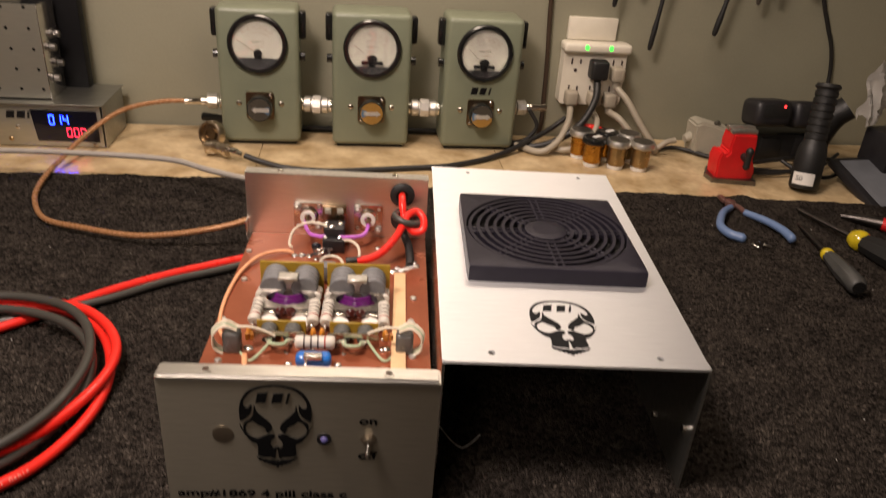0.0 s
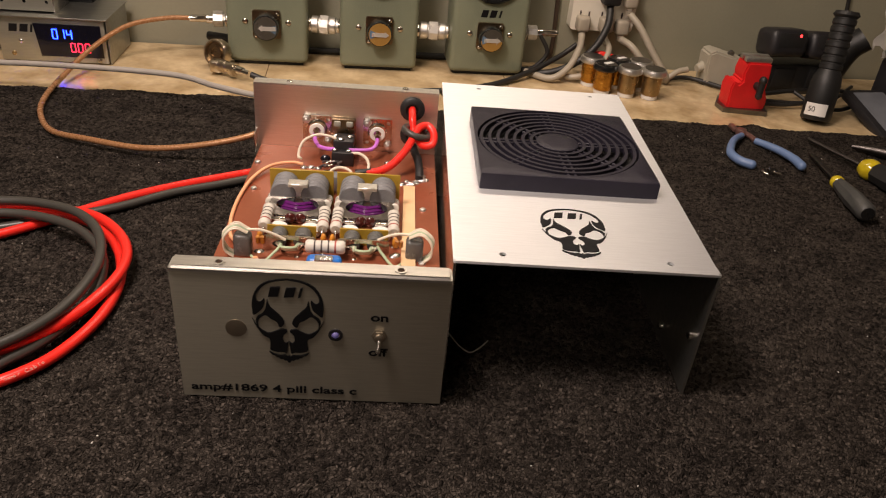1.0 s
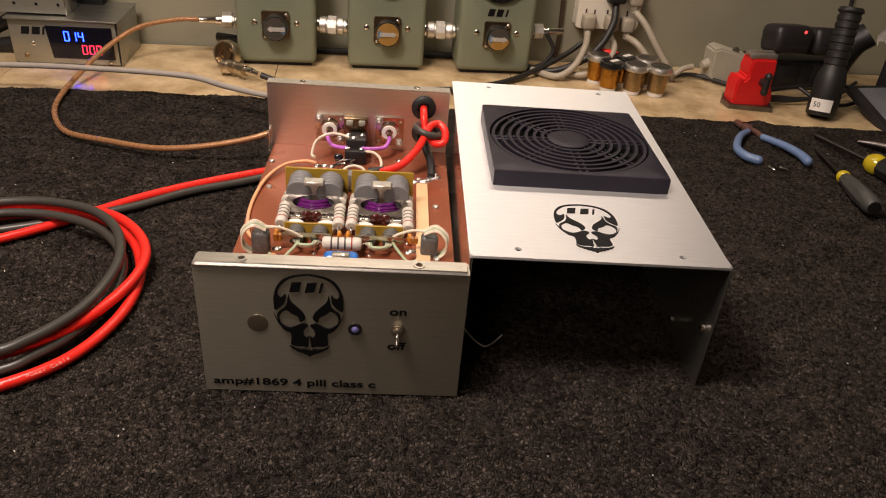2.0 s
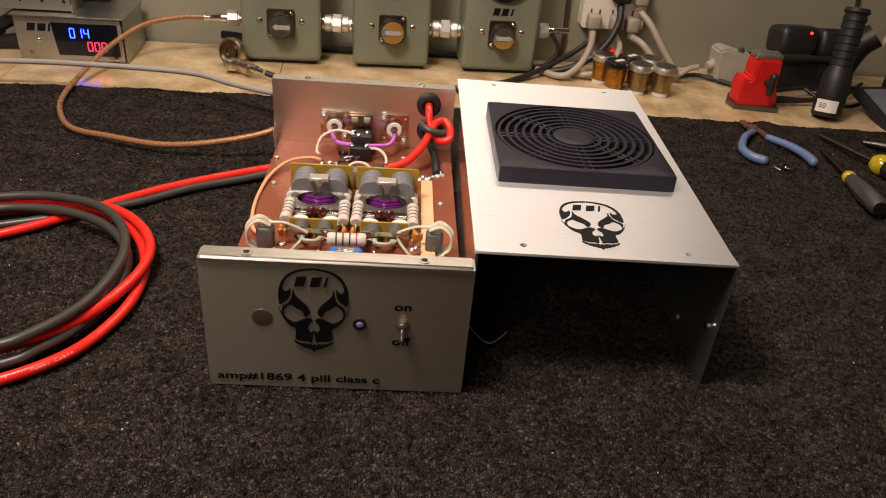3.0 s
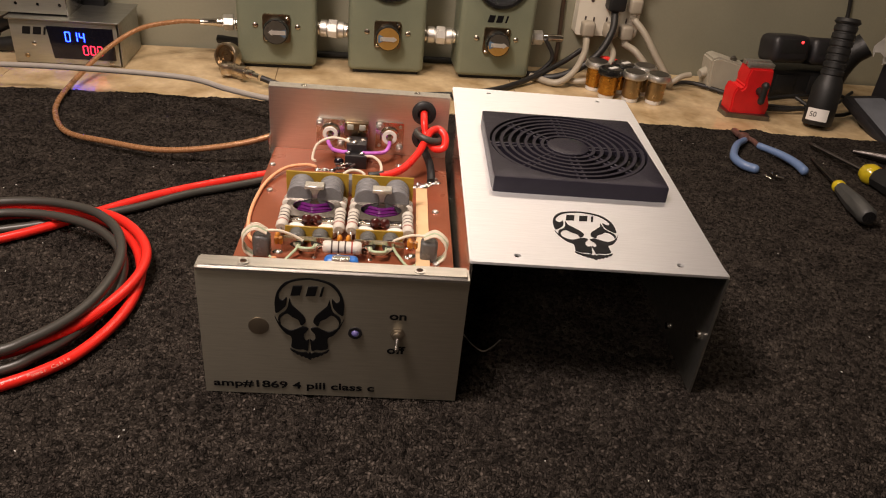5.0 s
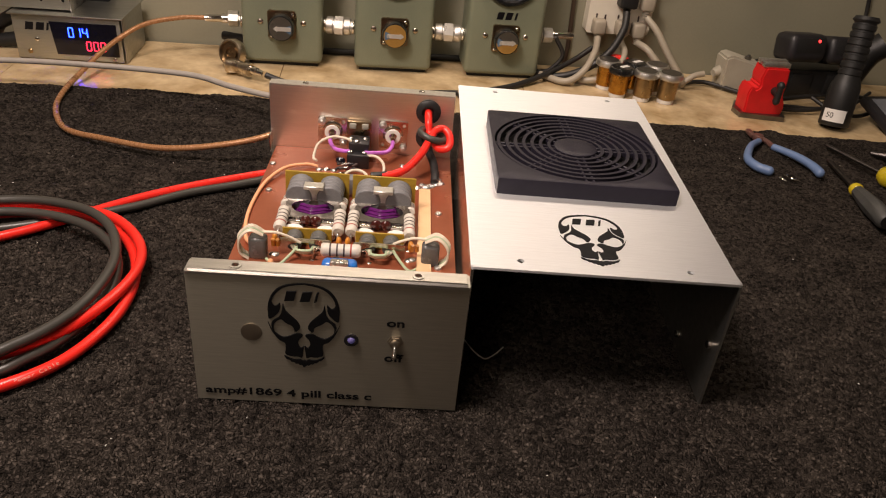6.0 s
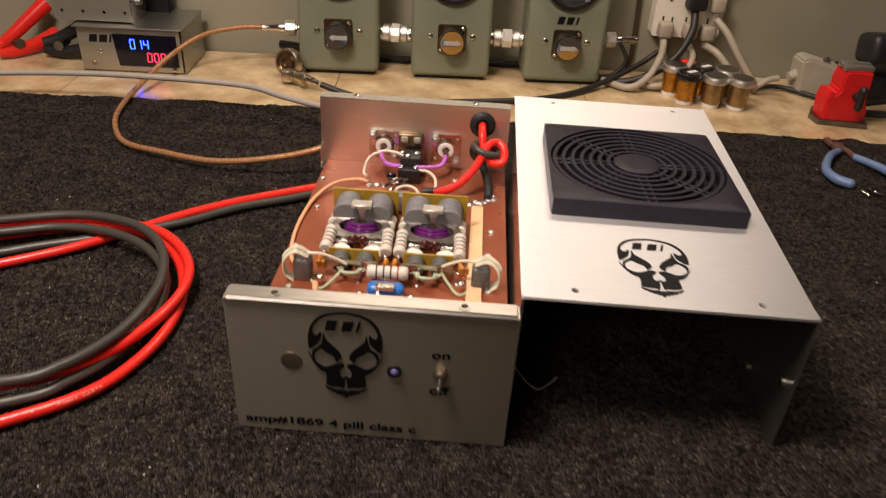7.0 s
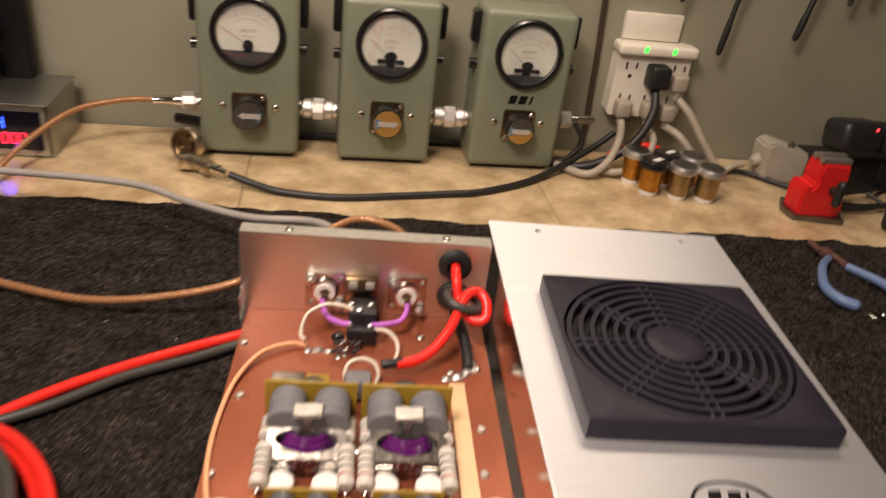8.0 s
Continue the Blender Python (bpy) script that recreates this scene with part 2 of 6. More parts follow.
# ---- shaping helpers ----
def put(bm, name, mat, parent=None, label="", at=None, angle=38):
    """Links a bmesh as one mesh object, under its thing where one is given."""
    bmesh.ops.recalc_face_normals(bm, faces=bm.faces)
    for f in bm.faces:
        f.smooth = True
    if mat.startswith("brushed"):
        # grain direction: u runs across the brushing
        uv = bm.loops.layers.uv.new("grain")
        for f in bm.faces:
            for lp in f.loops:
                lp[uv].uv = (lp.vert.co.y + lp.vert.co.z, lp.vert.co.x)
    lim = radians(angle)
    for e in bm.edges:
        if len(e.link_faces) == 2 and e.calc_face_angle(0) > lim:
            e.smooth = False
    me = bpy.data.meshes.new(name)
    bm.normal_update()
    bm.to_mesh(me)
    bm.free()
    me.materials.append(M[mat])
    ob = new(name, me)
    if at is not None:
        ob.matrix_basis = at
    if parent is not None:
        ob.parent = parent
    if label:
        ob["label"] = label
    return ob


def part(name, bm, mat, parent, label=""):
    return put(bm, name, mat, parent, label)


def empty(name, at, label, category, group="", kind=""):
    ob = new(name)
    ob.empty_display_size = 0.02
    ob.matrix_basis = at
    return tagged(ob, label, category, group, kind)


def B():
    return bmesh.new()


def box(bm, c, s, bev=0.0, m=None, seg=2):
    mat = Matrix.Translation(c) @ Matrix.Diagonal((*s, 1))
    if m is not None:
        mat = m @ mat
    r = bmesh.ops.create_cube(bm, size=1, matrix=mat)
    if bev > 0:
        es = list({e for v in r["verts"] for e in v.link_edges})
        bmesh.ops.bevel(bm, geom=es, offset=bev, segments=seg, affect="EDGES", profile=0.5)
    return bm


def cyl(bm, a, b, r, r2=None, seg=20, bev=0.0):
    a, b = Vector(a), Vector(b)
    d = b - a
    q = d.to_track_quat("Z", "Y").to_matrix().to_4x4()
    res = bmesh.ops.create_cone(bm, cap_ends=True, segments=seg, radius1=r, radius2=r if r2 is None else r2, depth=d.length,
                                matrix=Matrix.Translation((a + b) / 2) @ q)
    if bev > 0:
        caps = {e for v in res["verts"] for e in v.link_edges if any(len(f.verts) > 4 for f in e.link_faces)}
        bmesh.ops.bevel(bm, geom=list(caps), offset=bev, segments=2, affect="EDGES", profile=0.5)
    return bm


def ball(bm, c, r, s=(1, 1, 1), seg=12):
    bmesh.ops.create_uvsphere(bm, u_segments=seg, v_segments=max(6, seg // 2), radius=r,
                              matrix=Matrix.Translation(c) @ Matrix.Diagonal((*s, 1)))
    return bm


def spline(pts, n=8, closed=False):
    p = [Vector(q) for q in pts]
    out = []
    k = len(p)
    for i in range(k if closed else k - 1):
        p0 = p[(i - 1) % k] if closed or i > 0 else p[0] * 2 - p[1]
        p1, p2 = p[i], p[(i + 1) % k]
        p3 = p[(i + 2) % k] if closed or i + 2 < k else p2 * 2 - p1
        for j in range(n):
            t = j / n
            out.append(0.5 * ((2 * p1) + (p2 - p0) * t + (2 * p0 - 5 * p1 + 4 * p2 - p3) * t * t + (3 * p1 - p0 - 3 * p2 + p3) * t ** 3))
    if not closed:
        out.append(p[-1])
    return out


def tube(bm, pts, r, seg=10, n=8, smooth=True, closed=False, taper=None):
    """Sweeps a round section along a smooth line through the points."""
    p = spline(pts, n, closed) if smooth else [Vector(q) for q in pts]
    rings = []
    up = None
    k = len(p)
    for i in range(k):
        d = (p[(i + 1) % k] - p[i - 1]) if closed else (p[min(i + 1, k - 1)] - p[max(i - 1, 0)])
        d.normalize()
        if up is None:
            up = Vector((0, 0, 1)) if abs(d.z) < 0.9 else Vector((1, 0, 0))
        side = d.cross(up).normalized()
        up = side.cross(d).normalized()
        rad = r if taper is None else r * (taper[0] + (taper[1] - taper[0]) * i / (k - 1))
        rings.append([bm.verts.new(p[i] + (side * math.cos(a) + up * math.sin(a)) * rad) for a in [2 * math.pi * j / seg for j in range(seg)]])
    for i in range(k if closed else k - 1):
        a, b = rings[i], rings[(i + 1) % k]
        for j in range(seg):
            bm.faces.new((a[j], b[j], b[(j + 1) % seg], a[(j + 1) % seg]))
    if not closed:
        bm.faces.new(rings[0])
        bm.faces.new(rings[-1][::-1])
    bmesh.ops.recalc_face_normals(bm, faces=bm.faces)
    return bm


def lathe(bm, prof, m=None, seg=24, caps=True):
    """Turns a profile of (radius, height) round the z axis, then poses it."""
    m = m or Matrix()
    rings = [[bm.verts.new(m @ Vector((r * math.cos(2 * math.pi * j / seg), r * math.sin(2 * math.pi * j / seg), h))) for j in range(seg)] for r, h in prof]
    for a, b in zip(rings, rings[1:]):
        for j in range(seg):
            bm.faces.new((a[j], a[(j + 1) % seg], b[(j + 1) % seg], b[j]))
    if caps:
        bm.faces.new(rings[0][::-1])
        bm.faces.new(rings[-1])
    return bm


def ring(bm, r0, r1, h, m=None, seg=48, a0=0.0, a1=2 * math.pi):
    """A flat ring with thickness h, whole or a sector."""
    m = m or Matrix()
    whole = abs(a1 - a0 - 2 * math.pi) < 1e-6
    k = seg if whole else seg + 1
    vs = []
    for i in range(k):
        a = a0 + (a1 - a0) * i / seg
        c, s = math.cos(a), math.sin(a)
        vs.append([bm.verts.new(m @ Vector(q)) for q in ((r0 * c, r0 * s, 0), (r1 * c, r1 * s, 0), (r1 * c, r1 * s, h), (r0 * c, r0 * s, h))])
    for i in range(seg if whole else seg):
        a, b = vs[i], vs[(i + 1) % k]
        for j in range(4):
            bm.faces.new((a[j], b[j], b[(j + 1) % 4], a[(j + 1) % 4]))
    if not whole:
        bm.faces.new(vs[0])
        bm.faces.new(vs[-1][::-1])
    bmesh.ops.recalc_face_normals(bm, faces=bm.faces)
    return bm


def slab(bm, outline, h, m=None, holes=()):
    """A plate of thickness h from a flat outline, with holes cut through it."""
    m = m or Matrix()
    loops = [list(outline)] + [list(q) for q in holes]
    flat = [p for lp in loops for p in lp]
    tris = tessellate_polygon([[Vector((x, y, 0)) for x, y in lp] for lp in loops])
    low = [bm.verts.new(m @ Vector((x, y, 0))) for x, y in flat]
    top = [bm.verts.new(m @ Vector((x, y, h))) for x, y in flat]
    for t in tris:
        try:
            bm.faces.new([top[i] for i in t])
            bm.faces.new([low[i] for i in t[::-1]])
        except ValueError:
            pass
    k = 0
    for lp in loops:
        c = len(lp)
        for i in range(c):
            a, b = k + i, k + (i + 1) % c
            bm.faces.new((low[a], low[b], top[b], top[a]))
        k += c
    bmesh.ops.recalc_face_normals(bm, faces=bm.faces)
    return bm


def disc(x, y, r, n=16):
    return [(x + r * math.cos(2 * math.pi * i / n), y + r * math.sin(2 * math.pi * i / n)) for i in range(n)]


def round_rect(x, y, w, h, r, n=5):
    out = []
    for cx, cy, a in ((x + w / 2 - r, y + h / 2 - r, 0), (x - w / 2 + r, y + h / 2 - r, 90), (x - w / 2 + r, y - h / 2 + r, 180), (x + w / 2 - r, y - h / 2 + r, 270)):
        for i in range(n + 1):
            t = radians(a + 90 * i / n)
            out.append((cx + r * math.cos(t), cy + r * math.sin(t)))
    return out


def words(name, text, size, mat, parent, m, wide=1.0, thick=0.0001, bold=0.0):
    """Lettering as a mesh, lying in the plane of the pose m."""
    c = bpy.data.curves.new(name, "FONT")
    c.body, c.size, c.extrude, c.offset, c.align_x, c.align_y = text, size, thick, bold, "CENTER", "CENTER"
    tmp = new("lettering", c)
    bpy.context.view_layer.update()
    me = bpy.data.meshes.new_from_object(tmp.evaluated_get(bpy.context.evaluated_depsgraph_get()))
    bpy.data.objects.remove(tmp)
    me.materials.clear()
    me.materials.append(M[mat])
    ob = new(name, me)
    ob.matrix_basis = m @ Matrix.Diagonal((wide, 1, 1, 1))
    ob.parent = parent
    return ob


UPRIGHT = pose(0, 0, 0, 90, 0, 0)   # turns a flat drawing to stand facing the viewer (-y)


# ---- structure: table, towel, walls ----
def wall_y(x):
    return 0.690 + 0.060 * (x - 0.1)


WA = math.degrees(math.atan(0.060))


def table():
    ob = empty("table", pose(0, 0, 0), "workbench with beige mottled tile-look laminate top", "workbench", kind="structure")
    bm = B()
    box(bm, (0, 0, 0), (7 * 0.306 + 0.004, 4 * 0.306 + 0.002, 0.035), 0.002)
    slab_ob = part("bench_slab", bm, "joint", ob)
    slab_ob.matrix_basis = pose(0.108, 0.534, -0.0227, 0, 0, WA) @ pose(0, -0.459, 0)
    for x in (-0.86, 1.06):
        for y in (-0.42, 0.56):
            bm = B()
            box(bm, (x, y, -0.395), (0.08, 0.08, 0.71), 0.004)
            part("leg", bm, "room", ob)
    return ob


def tabletop_tiles(parent):
    """Square laminate tiles along the back strip of the bench."""
    w = 0.306
    bm = B()
    box(bm, (0, 0, 0), (w - 0.0007, w - 0.0007, 0.002), 0.0002, seg=1)
    first = put(bm, "tile", "laminate", parent)
    me = first.data
    k = 0
    for i in range(-3, 4):
        for j in range(-3, 1):
            ob = first if k == 0 else new("tile", me)
            ob.parent = parent
            x, y = 0.108 + i * w, 0.534 - 0.0 + j * w
            c, s = math.cos(radians(WA)), math.sin(radians(WA))
            ob.matrix_basis = pose(0.108 + (x - 0.108) * c - (y - 0.534) * s, 0.534 + (x - 0.108) * s + (y - 0.534) * c, -0.0042, 0, 0, WA)
            k += 1


def lattice_noise(X, Y, cell, rng):
    """Smooth random field between -1 and 1 on a lattice of the given cell size."""
    u, v = (X - X.min()) / cell, (Y - Y.min()) / cell
    i, j = u.astype(int), v.astype(int)
    a = rng.uniform(-1, 1, (i.max() + 2, j.max() + 2))
    f, g = u - i, v - j
    f, g = f * f * (3 - 2 * f), g * g * (3 - 2 * g)
    return (a[i, j] * (1 - f) + a[i + 1, j] * f) * (1 - g) + (a[i, j + 1] * (1 - f) + a[i + 1, j + 1] * f) * g


def towel():
    xs = np.concatenate([np.arange(-0.62, -0.36, 0.003), np.arange(-0.36, 0.50, 0.0009), np.arange(0.50, 0.86, 0.0020)])
    ys0 = np.concatenate([np.arange(-0.46, -0.18, 0.008), np.arange(-0.18, 0.04, 0.0009), np.arange(0.04, 0.5, 0.0017)])
    v = (ys0 - ys0[0]) / (ys0[-1] - ys0[0])
    rng = np.random.default_rng(7)
    ex = np.interp(xs, [-0.62, -0.342, -0.2, -0.04, 0.19, 0.41, 0.53, 0.61, 0.86], [0.462, 0.480, 0.490, 0.494, 0.492, 0.505, 0.504, 0.501, 0.500])
    ex = np.convolve(np.pad(ex, 30, mode="edge"), np.ones(61) / 61, mode="valid")
    ex = ex + 0.0015 * np.sin(xs * 61) + 0.0010 * np.sin(xs * 173 + 1) + rng.normal(0, 0.0005, xs.size)
    X = np.repeat(xs[None, :], ys0.size, 0)
    Y = ys0[0] + v[:, None] * (ex - ys0[0])[None, :]
    X = X + rng.normal(0, 0.00015, X.shape)
    Y = Y + rng.normal(0, 0.00015, X.shape)
    # looped pile: rounded tufts parted by narrow creases, of uneven height
    part_line = lattice_noise(X + 0.4 * Y, Y - 0.3 * X, 0.0027, rng)
    h = np.clip(np.abs(part_line) * 3.4 - 0.12, 0, 1) ** 0.6
    tall = 0.72 + 0.28 * lattice_noise(X, Y, 0.0042, rng)
    Z = -0.0026 + 0.0026 * h * tall + rng.uniform(-0.0004, 0.0004, X.shape)
    Z = Z + 0.0005 * lattice_noise(X, Y, 0.012, rng)
    # one long soft fold on the open side of the cloth
    line = 0.372 + (Y + 0.065) * 0.24 + 0.10 * np.clip(Y - 0.13, 0, 1)
    Z = Z + np.where(X > 0.345, 0.0035 * np.exp(-((X - line) / 0.012) ** 2), 0)
    # a short pressed crease in the open cloth
    along = (X - 0.1320) * 0.87 - (Y + 0.0545) * 0.49
    across = (X - 0.1320) * 0.49 + (Y + 0.0545) * 0.87
    Z = Z - 0.0026 * np.exp(-(across / 0.0020) ** 2 - (along / 0.012) ** 4)
    Z = np.clip(Z, -0.0028, 0.005)
    edge = np.clip((1 - v) / 0.008, 0, 1)[:, None]
    Z = Z * edge + (1 - edge) * -0.0042
    h, w = X.shape
    idx = np.arange(h * w).reshape(h, w)
    quads = np.stack([idx[:-1, :-1], idx[:-1, 1:], idx[1:, 1:], idx[1:, :-1]], -1).reshape(-1, 4)
    me = bpy.data.meshes.new("towel")
    me.vertices.add(h * w)
    me.vertices.foreach_set("co", np.stack([X, Y, Z], -1).astype(np.float32).ravel())
    me.loops.add(quads.size)
    me.loops.foreach_set("vertex_index", quads.astype(np.int32).ravel())
    me.polygons.add(len(quads))
    me.polygons.foreach_set("loop_start", np.arange(0, quads.size, 4, dtype=np.int32))
    me.polygons.foreach_set("loop_total", np.full(len(quads), 4, dtype=np.int32))
    me.update(calc_edges=True)
    me.validate()
    me.materials.append(M["towel"])
    return tagged(new("towel", me), "black terry towel spread over the workbench", "towel")


def room():
    def slabwall(name, c, s, mat, rz=0.0):
        bm = B()
        box(bm, (0, 0, 0), s)
        tagged(put(bm, name, mat, at=pose(*c, 0, 0, rz)), kind="structure", label="plain painted room surface", category="wall")
    slabwall("wall_north", (0.1, wall_y(0.1) + 0.05, 0.5), (3.6, 0.1, 2.6), "wall", WA)
    # South, west and east walls, floor and ceiling: unseen, added to bounce light.
    slabwall("wall_south", (0.1, -2.0, 0.5), (3.6, 0.1, 2.6), "room")
    slabwall("wall_west", (-1.5, -0.6, 0.5), (0.1, 2.9, 2.6), "room")
    slabwall("wall_east", (1.75, -0.6, 0.5), (0.1, 2.9, 2.6), "room")
    slabwall("floor", (0.1, -0.6, -0.80), (3.4, 2.9, 0.1), "dark_floor")
    slabwall("ceiling", (0.1, -0.6, 1.75), (3.4, 2.9, 0.1), "room")


def lint():
    """Scattered pale lint on the cloth."""
    rng = random.Random(11)
    bm = B()
    for i in range(110):
        x, y = rng.uniform(-0.30, 0.75), rng.uniform(-0.16, 0.47)
        if -0.02 < x < 0.33 and -0.01 < y < 0.33:
            continue
        a, L = rng.uniform(0, 6.28), rng.uniform(0.0005, 0.0014)
        box(bm, (x, y, 0.0012), (L, 0.0004, 0.0004), 0, Matrix.Translation((x, y, 0)) @ pose(0, 0, 0, 0, 0, math.degrees(a)) @ Matrix.Translation((-x, -y, 0)))
    return tagged(put(bm, "lint", "paper"), "scattered pale lint specks on the black towel", "lint", kind="stuff")


bench = table()
towel()
lint()
room()


# ---- skull decal, drawn flat, one unit wide, from chin (0) upwards ----
def mirrored(half):
    return [half, [(-x, y) for x, y in half[::-1]]]


def skull(name, parent, m, mat="decal"):
    """A stylised black skull of plain shapes; m maps its flat drawing."""
    q = lambda pts: [((x - 228) / 374, (455 - y) / 374) for x, y in pts]
    crown = [(227, 22), (150, 31), (92, 54), (56, 95), (41, 140), (40, 180), (45, 208), (72, 194), (100, 165), (105, 125), (86, 141), (68, 138), (62, 118), (76, 88), (112, 55), (160, 37), (227, 27)]
    eye = [(120, 128), (115, 150), (108, 178), (92, 200), (64, 218), (55, 242), (68, 269), (66, 245), (80, 222), (108, 208), (135, 226), (168, 242), (180, 268), (200, 258), (207, 242), (193, 216), (160, 187), (130, 160)]
    jaw = [(226, 345), (211, 354), (196, 338), (200, 312), (222, 287), (190, 277), (150, 293), (118, 300), (82, 284), (54, 256), (37, 224), (58, 272), (95, 316), (124, 330), (128, 360), (126, 390), (160, 402), (195, 402), (216, 408), (221, 380)]
    chin = [(227, 460), (214, 447), (205, 450), (192, 440), (182, 443), (170, 432), (160, 434), (147, 421), (136, 420), (118, 400), (150, 415), (182, 420), (205, 418), (220, 427), (227, 420)]
    bm = B()
    for shape in (crown, eye, jaw, chin):
        s = q([(p.x, p.y) for p in spline([(x, y, 0) for x, y in shape], 3, True)])
        for half in mirrored(s):
            slab(bm, half, 0.0012, m)
    for x0, w in ((140, 52), (222, 52), (296, 14)):   # maker's mark, kept as plain slanted blocks
        slab(bm, q([(x0, 66), (x0 + w, 62), (x0 + w - 14, 110), (x0 - 14, 114)]), 0.0012, m)
    return part(name, bm, mat, parent, "black stylised skull decal")


# ---- the open amplifier ----
AW, AD, AH, RH, PZ = 0.150, 0.268, 0.091, 0.0965, 0.041


def screw_head(bm, m, r=0.0026, h=0.0014):
    lathe(bm, [(r, 0), (r, h * 0.4), (r * 0.75, h * 0.85), (r * 0.3, h)], m, 12)


def amplifier():
    ob = empty("amplifier", pose(0, 0, 0), "open aluminium radio amplifier chassis with copper board, sitting on the towel", "amplifier")
    # front panel with a folded top lip
    bm = B()
    holes = [disc(0.0876, 0.0493, 0.0030), disc(0.1120, 0.0497, 0.0030), disc(0.0329, 0.0510, 0.0055)]
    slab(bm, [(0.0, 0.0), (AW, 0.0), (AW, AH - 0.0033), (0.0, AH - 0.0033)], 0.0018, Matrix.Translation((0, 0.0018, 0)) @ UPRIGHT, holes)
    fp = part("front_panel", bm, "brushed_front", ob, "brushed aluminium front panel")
    bm = B()
    slab(bm, round_rect(AW / 2, 0.0052, AW, 0.0122, 0.0015), 0.0032, Matrix.Translation((0, 0, AH - 0.0032)), [disc(0.0256, 0.0046, 0.0019), disc(0.122, 0.0046, 0.0019)])
    bmesh.ops.bevel(bm, geom=[e for e in bm.edges if abs(e.verts[0].co.z - AH) < 1e-5 and abs(e.verts[1].co.z - AH) < 1e-5 and len(e.link_faces) == 2 and e.calc_face_angle(0) > 0.5 and min((v.co.x - x) ** 2 + (v.co.y - 0.0046) ** 2 for v in e.verts for x in (0.0256, 0.122)) > 1e-5], offset=0.0016, segments=3, affect="EDGES")
    part("top_lip", bm, "lip", fp)
    for x in (0.0256, 0.122):
        bm = B()
        ring(bm, 0.0019, 0.0032, 0.0006, Matrix.Translation((x, 0.0046, AH)), 20)
        part("rivet_nut", bm, "lip", fp)
    skull("skull_decal", fp, Matrix.Translation((0.0617, 0.0004, 0.0287)) @ UPRIGHT @ Matrix.Diagonal((0.0382, 0.0492, 1, 1)))
    words("lettering_model", "amp#1869 4 pill class c", 0.0072, "decal", fp, Matrix.Translation((0.0525, -0.00025, 0.0073)) @ UPRIGHT, 1.42, bold=0.00016)
    words("lettering_on", "on", 0.0074, "decal", fp, Matrix.Translation((0.1118, -0.00025, 0.0622)) @ UPRIGHT, 1.3, bold=0.0002)
    words("lettering_off", "off", 0.0074, "decal", fp, Matrix.Translation((0.1114, -0.00025, 0.0375)) @ UPRIGHT, 1.3, bold=0.0002)
    # hole plug, indicator, toggle switch
    bm = B()
    lathe(bm, [(0.0058, 0), (0.0058, 0.0003), (0.0052, 0.0005)], Matrix.Translation((0.0329, 0.0, 0.0510)) @ UPRIGHT, 24)
    part("hole_plug", bm, "plug", fp, "plain metal hole plug")
    bm = B()
    ring(bm, 0.0024, 0.0040, 0.0010, Matrix.Translation((0.0876, 0.0, 0.0493)) @ UPRIGHT, 24)
    led = part("indicator", bm, "black_plastic", fp, "small violet indicator lamp in a black ring")
    bm = B()
    ball(bm, (0.0876, 0.0, 0.0493), 0.0023)
    part("lens", bm, "violet_led", led)
    bm = B()
    lathe(bm, [(0.0046, 0), (0.0046, 0.0006), (0.0038, 0.0008), (0.0038, 0.0018), (0.0030, 0.0020)], Matrix.Translation((0.1120, 0.0, 0.0497)) @ UPRIGHT, 6)
    lathe(bm, [(0.0027, 0), (0.0027, 0.0034), (0.0020, 0.0038)], Matrix.Translation((0.1120, 0.0, 0.0497)) @ UPRIGHT, 16)
    sw = part("toggle_switch", bm, "plug", fp, "chrome toggle switch set to off")
    bm = B()
    tube(bm, [(0.1120, -0.002, 0.0497), (0.1119, -0.0048, 0.0466), (0.1117, -0.0064, 0.0436)], 0.0012, 10, 4, taper=(0.8, 1.25))
    ball(bm, (0.1117, -0.0064, 0.0436), 0.0015)
    part("bat", bm, "solder", sw)
    # floor of the chassis, heat spreader and copper board
    bm = B()
    box(bm, (AW / 2, AD / 2 + 0.001, 0.001), (AW - 0.001, AD - 0.006, 0.0018))
    part("chassis_floor", bm, "satin", ob)
    bm = B()
    box(bm, (AW / 2, AD / 2, 0.0338), (AW - 0.008, AD - 0.012, 0.0105), 0.0005)
    for i in range(16):
        box(bm, (0.010 + i * 0.0087, AD / 2, 0.0155), (0.0022, AD - 0.014, 0.026))
    part("heat_sink", bm, "satin", ob)
    bm = B()
    slab(bm, [(0.0005, 0.006), (AW - 0.0008, 0.006), (AW + 0.0004, AD - 0.0003), (0.0005, AD - 0.0003)], 0.0018, Matrix.Translation((0, 0, PZ - 0.0018)))
    part("copper_board", bm, "copper", ob, "copper-clad circuit board")
    # rear panel with its folded lip, side tab and holes
    bm = B()
    slab(bm, [(-0.0035, 0), (AW + 0.0005, 0), (AW + 0.0005, RH - 0.0014), (-0.0035, RH - 0.0014)], 0.0016, Matrix.Translation((0, AD + 0.0016, 0)) @ UPRIGHT,
         [disc(0.1288, 0.0818, 0.0080, 24), disc(0.1300, 0.0590, 0.0080, 24), disc(0.0489, 0.0588, 0.0075), disc(0.1002, 0.0588, 0.0075)])
    rp = part("rear_panel", bm, "rear", ob, "bare aluminium rear panel")
    bm = B()
    slab(bm, round_rect(AW / 2 - 0.0015, AD + 0.0055, AW + 0.004, 0.0110, 0.001), 0.0014, Matrix.Translation((0, 0, RH - 0.0014)))
    part("top_lip", bm, "zinc", rp)
    bm = B()
    box(bm, (-0.0029, AD - 0.005, 0.0465), (0.0012, 0.0105, 0.017), 0.0004)
    part("side_tab", bm, "satin", rp)
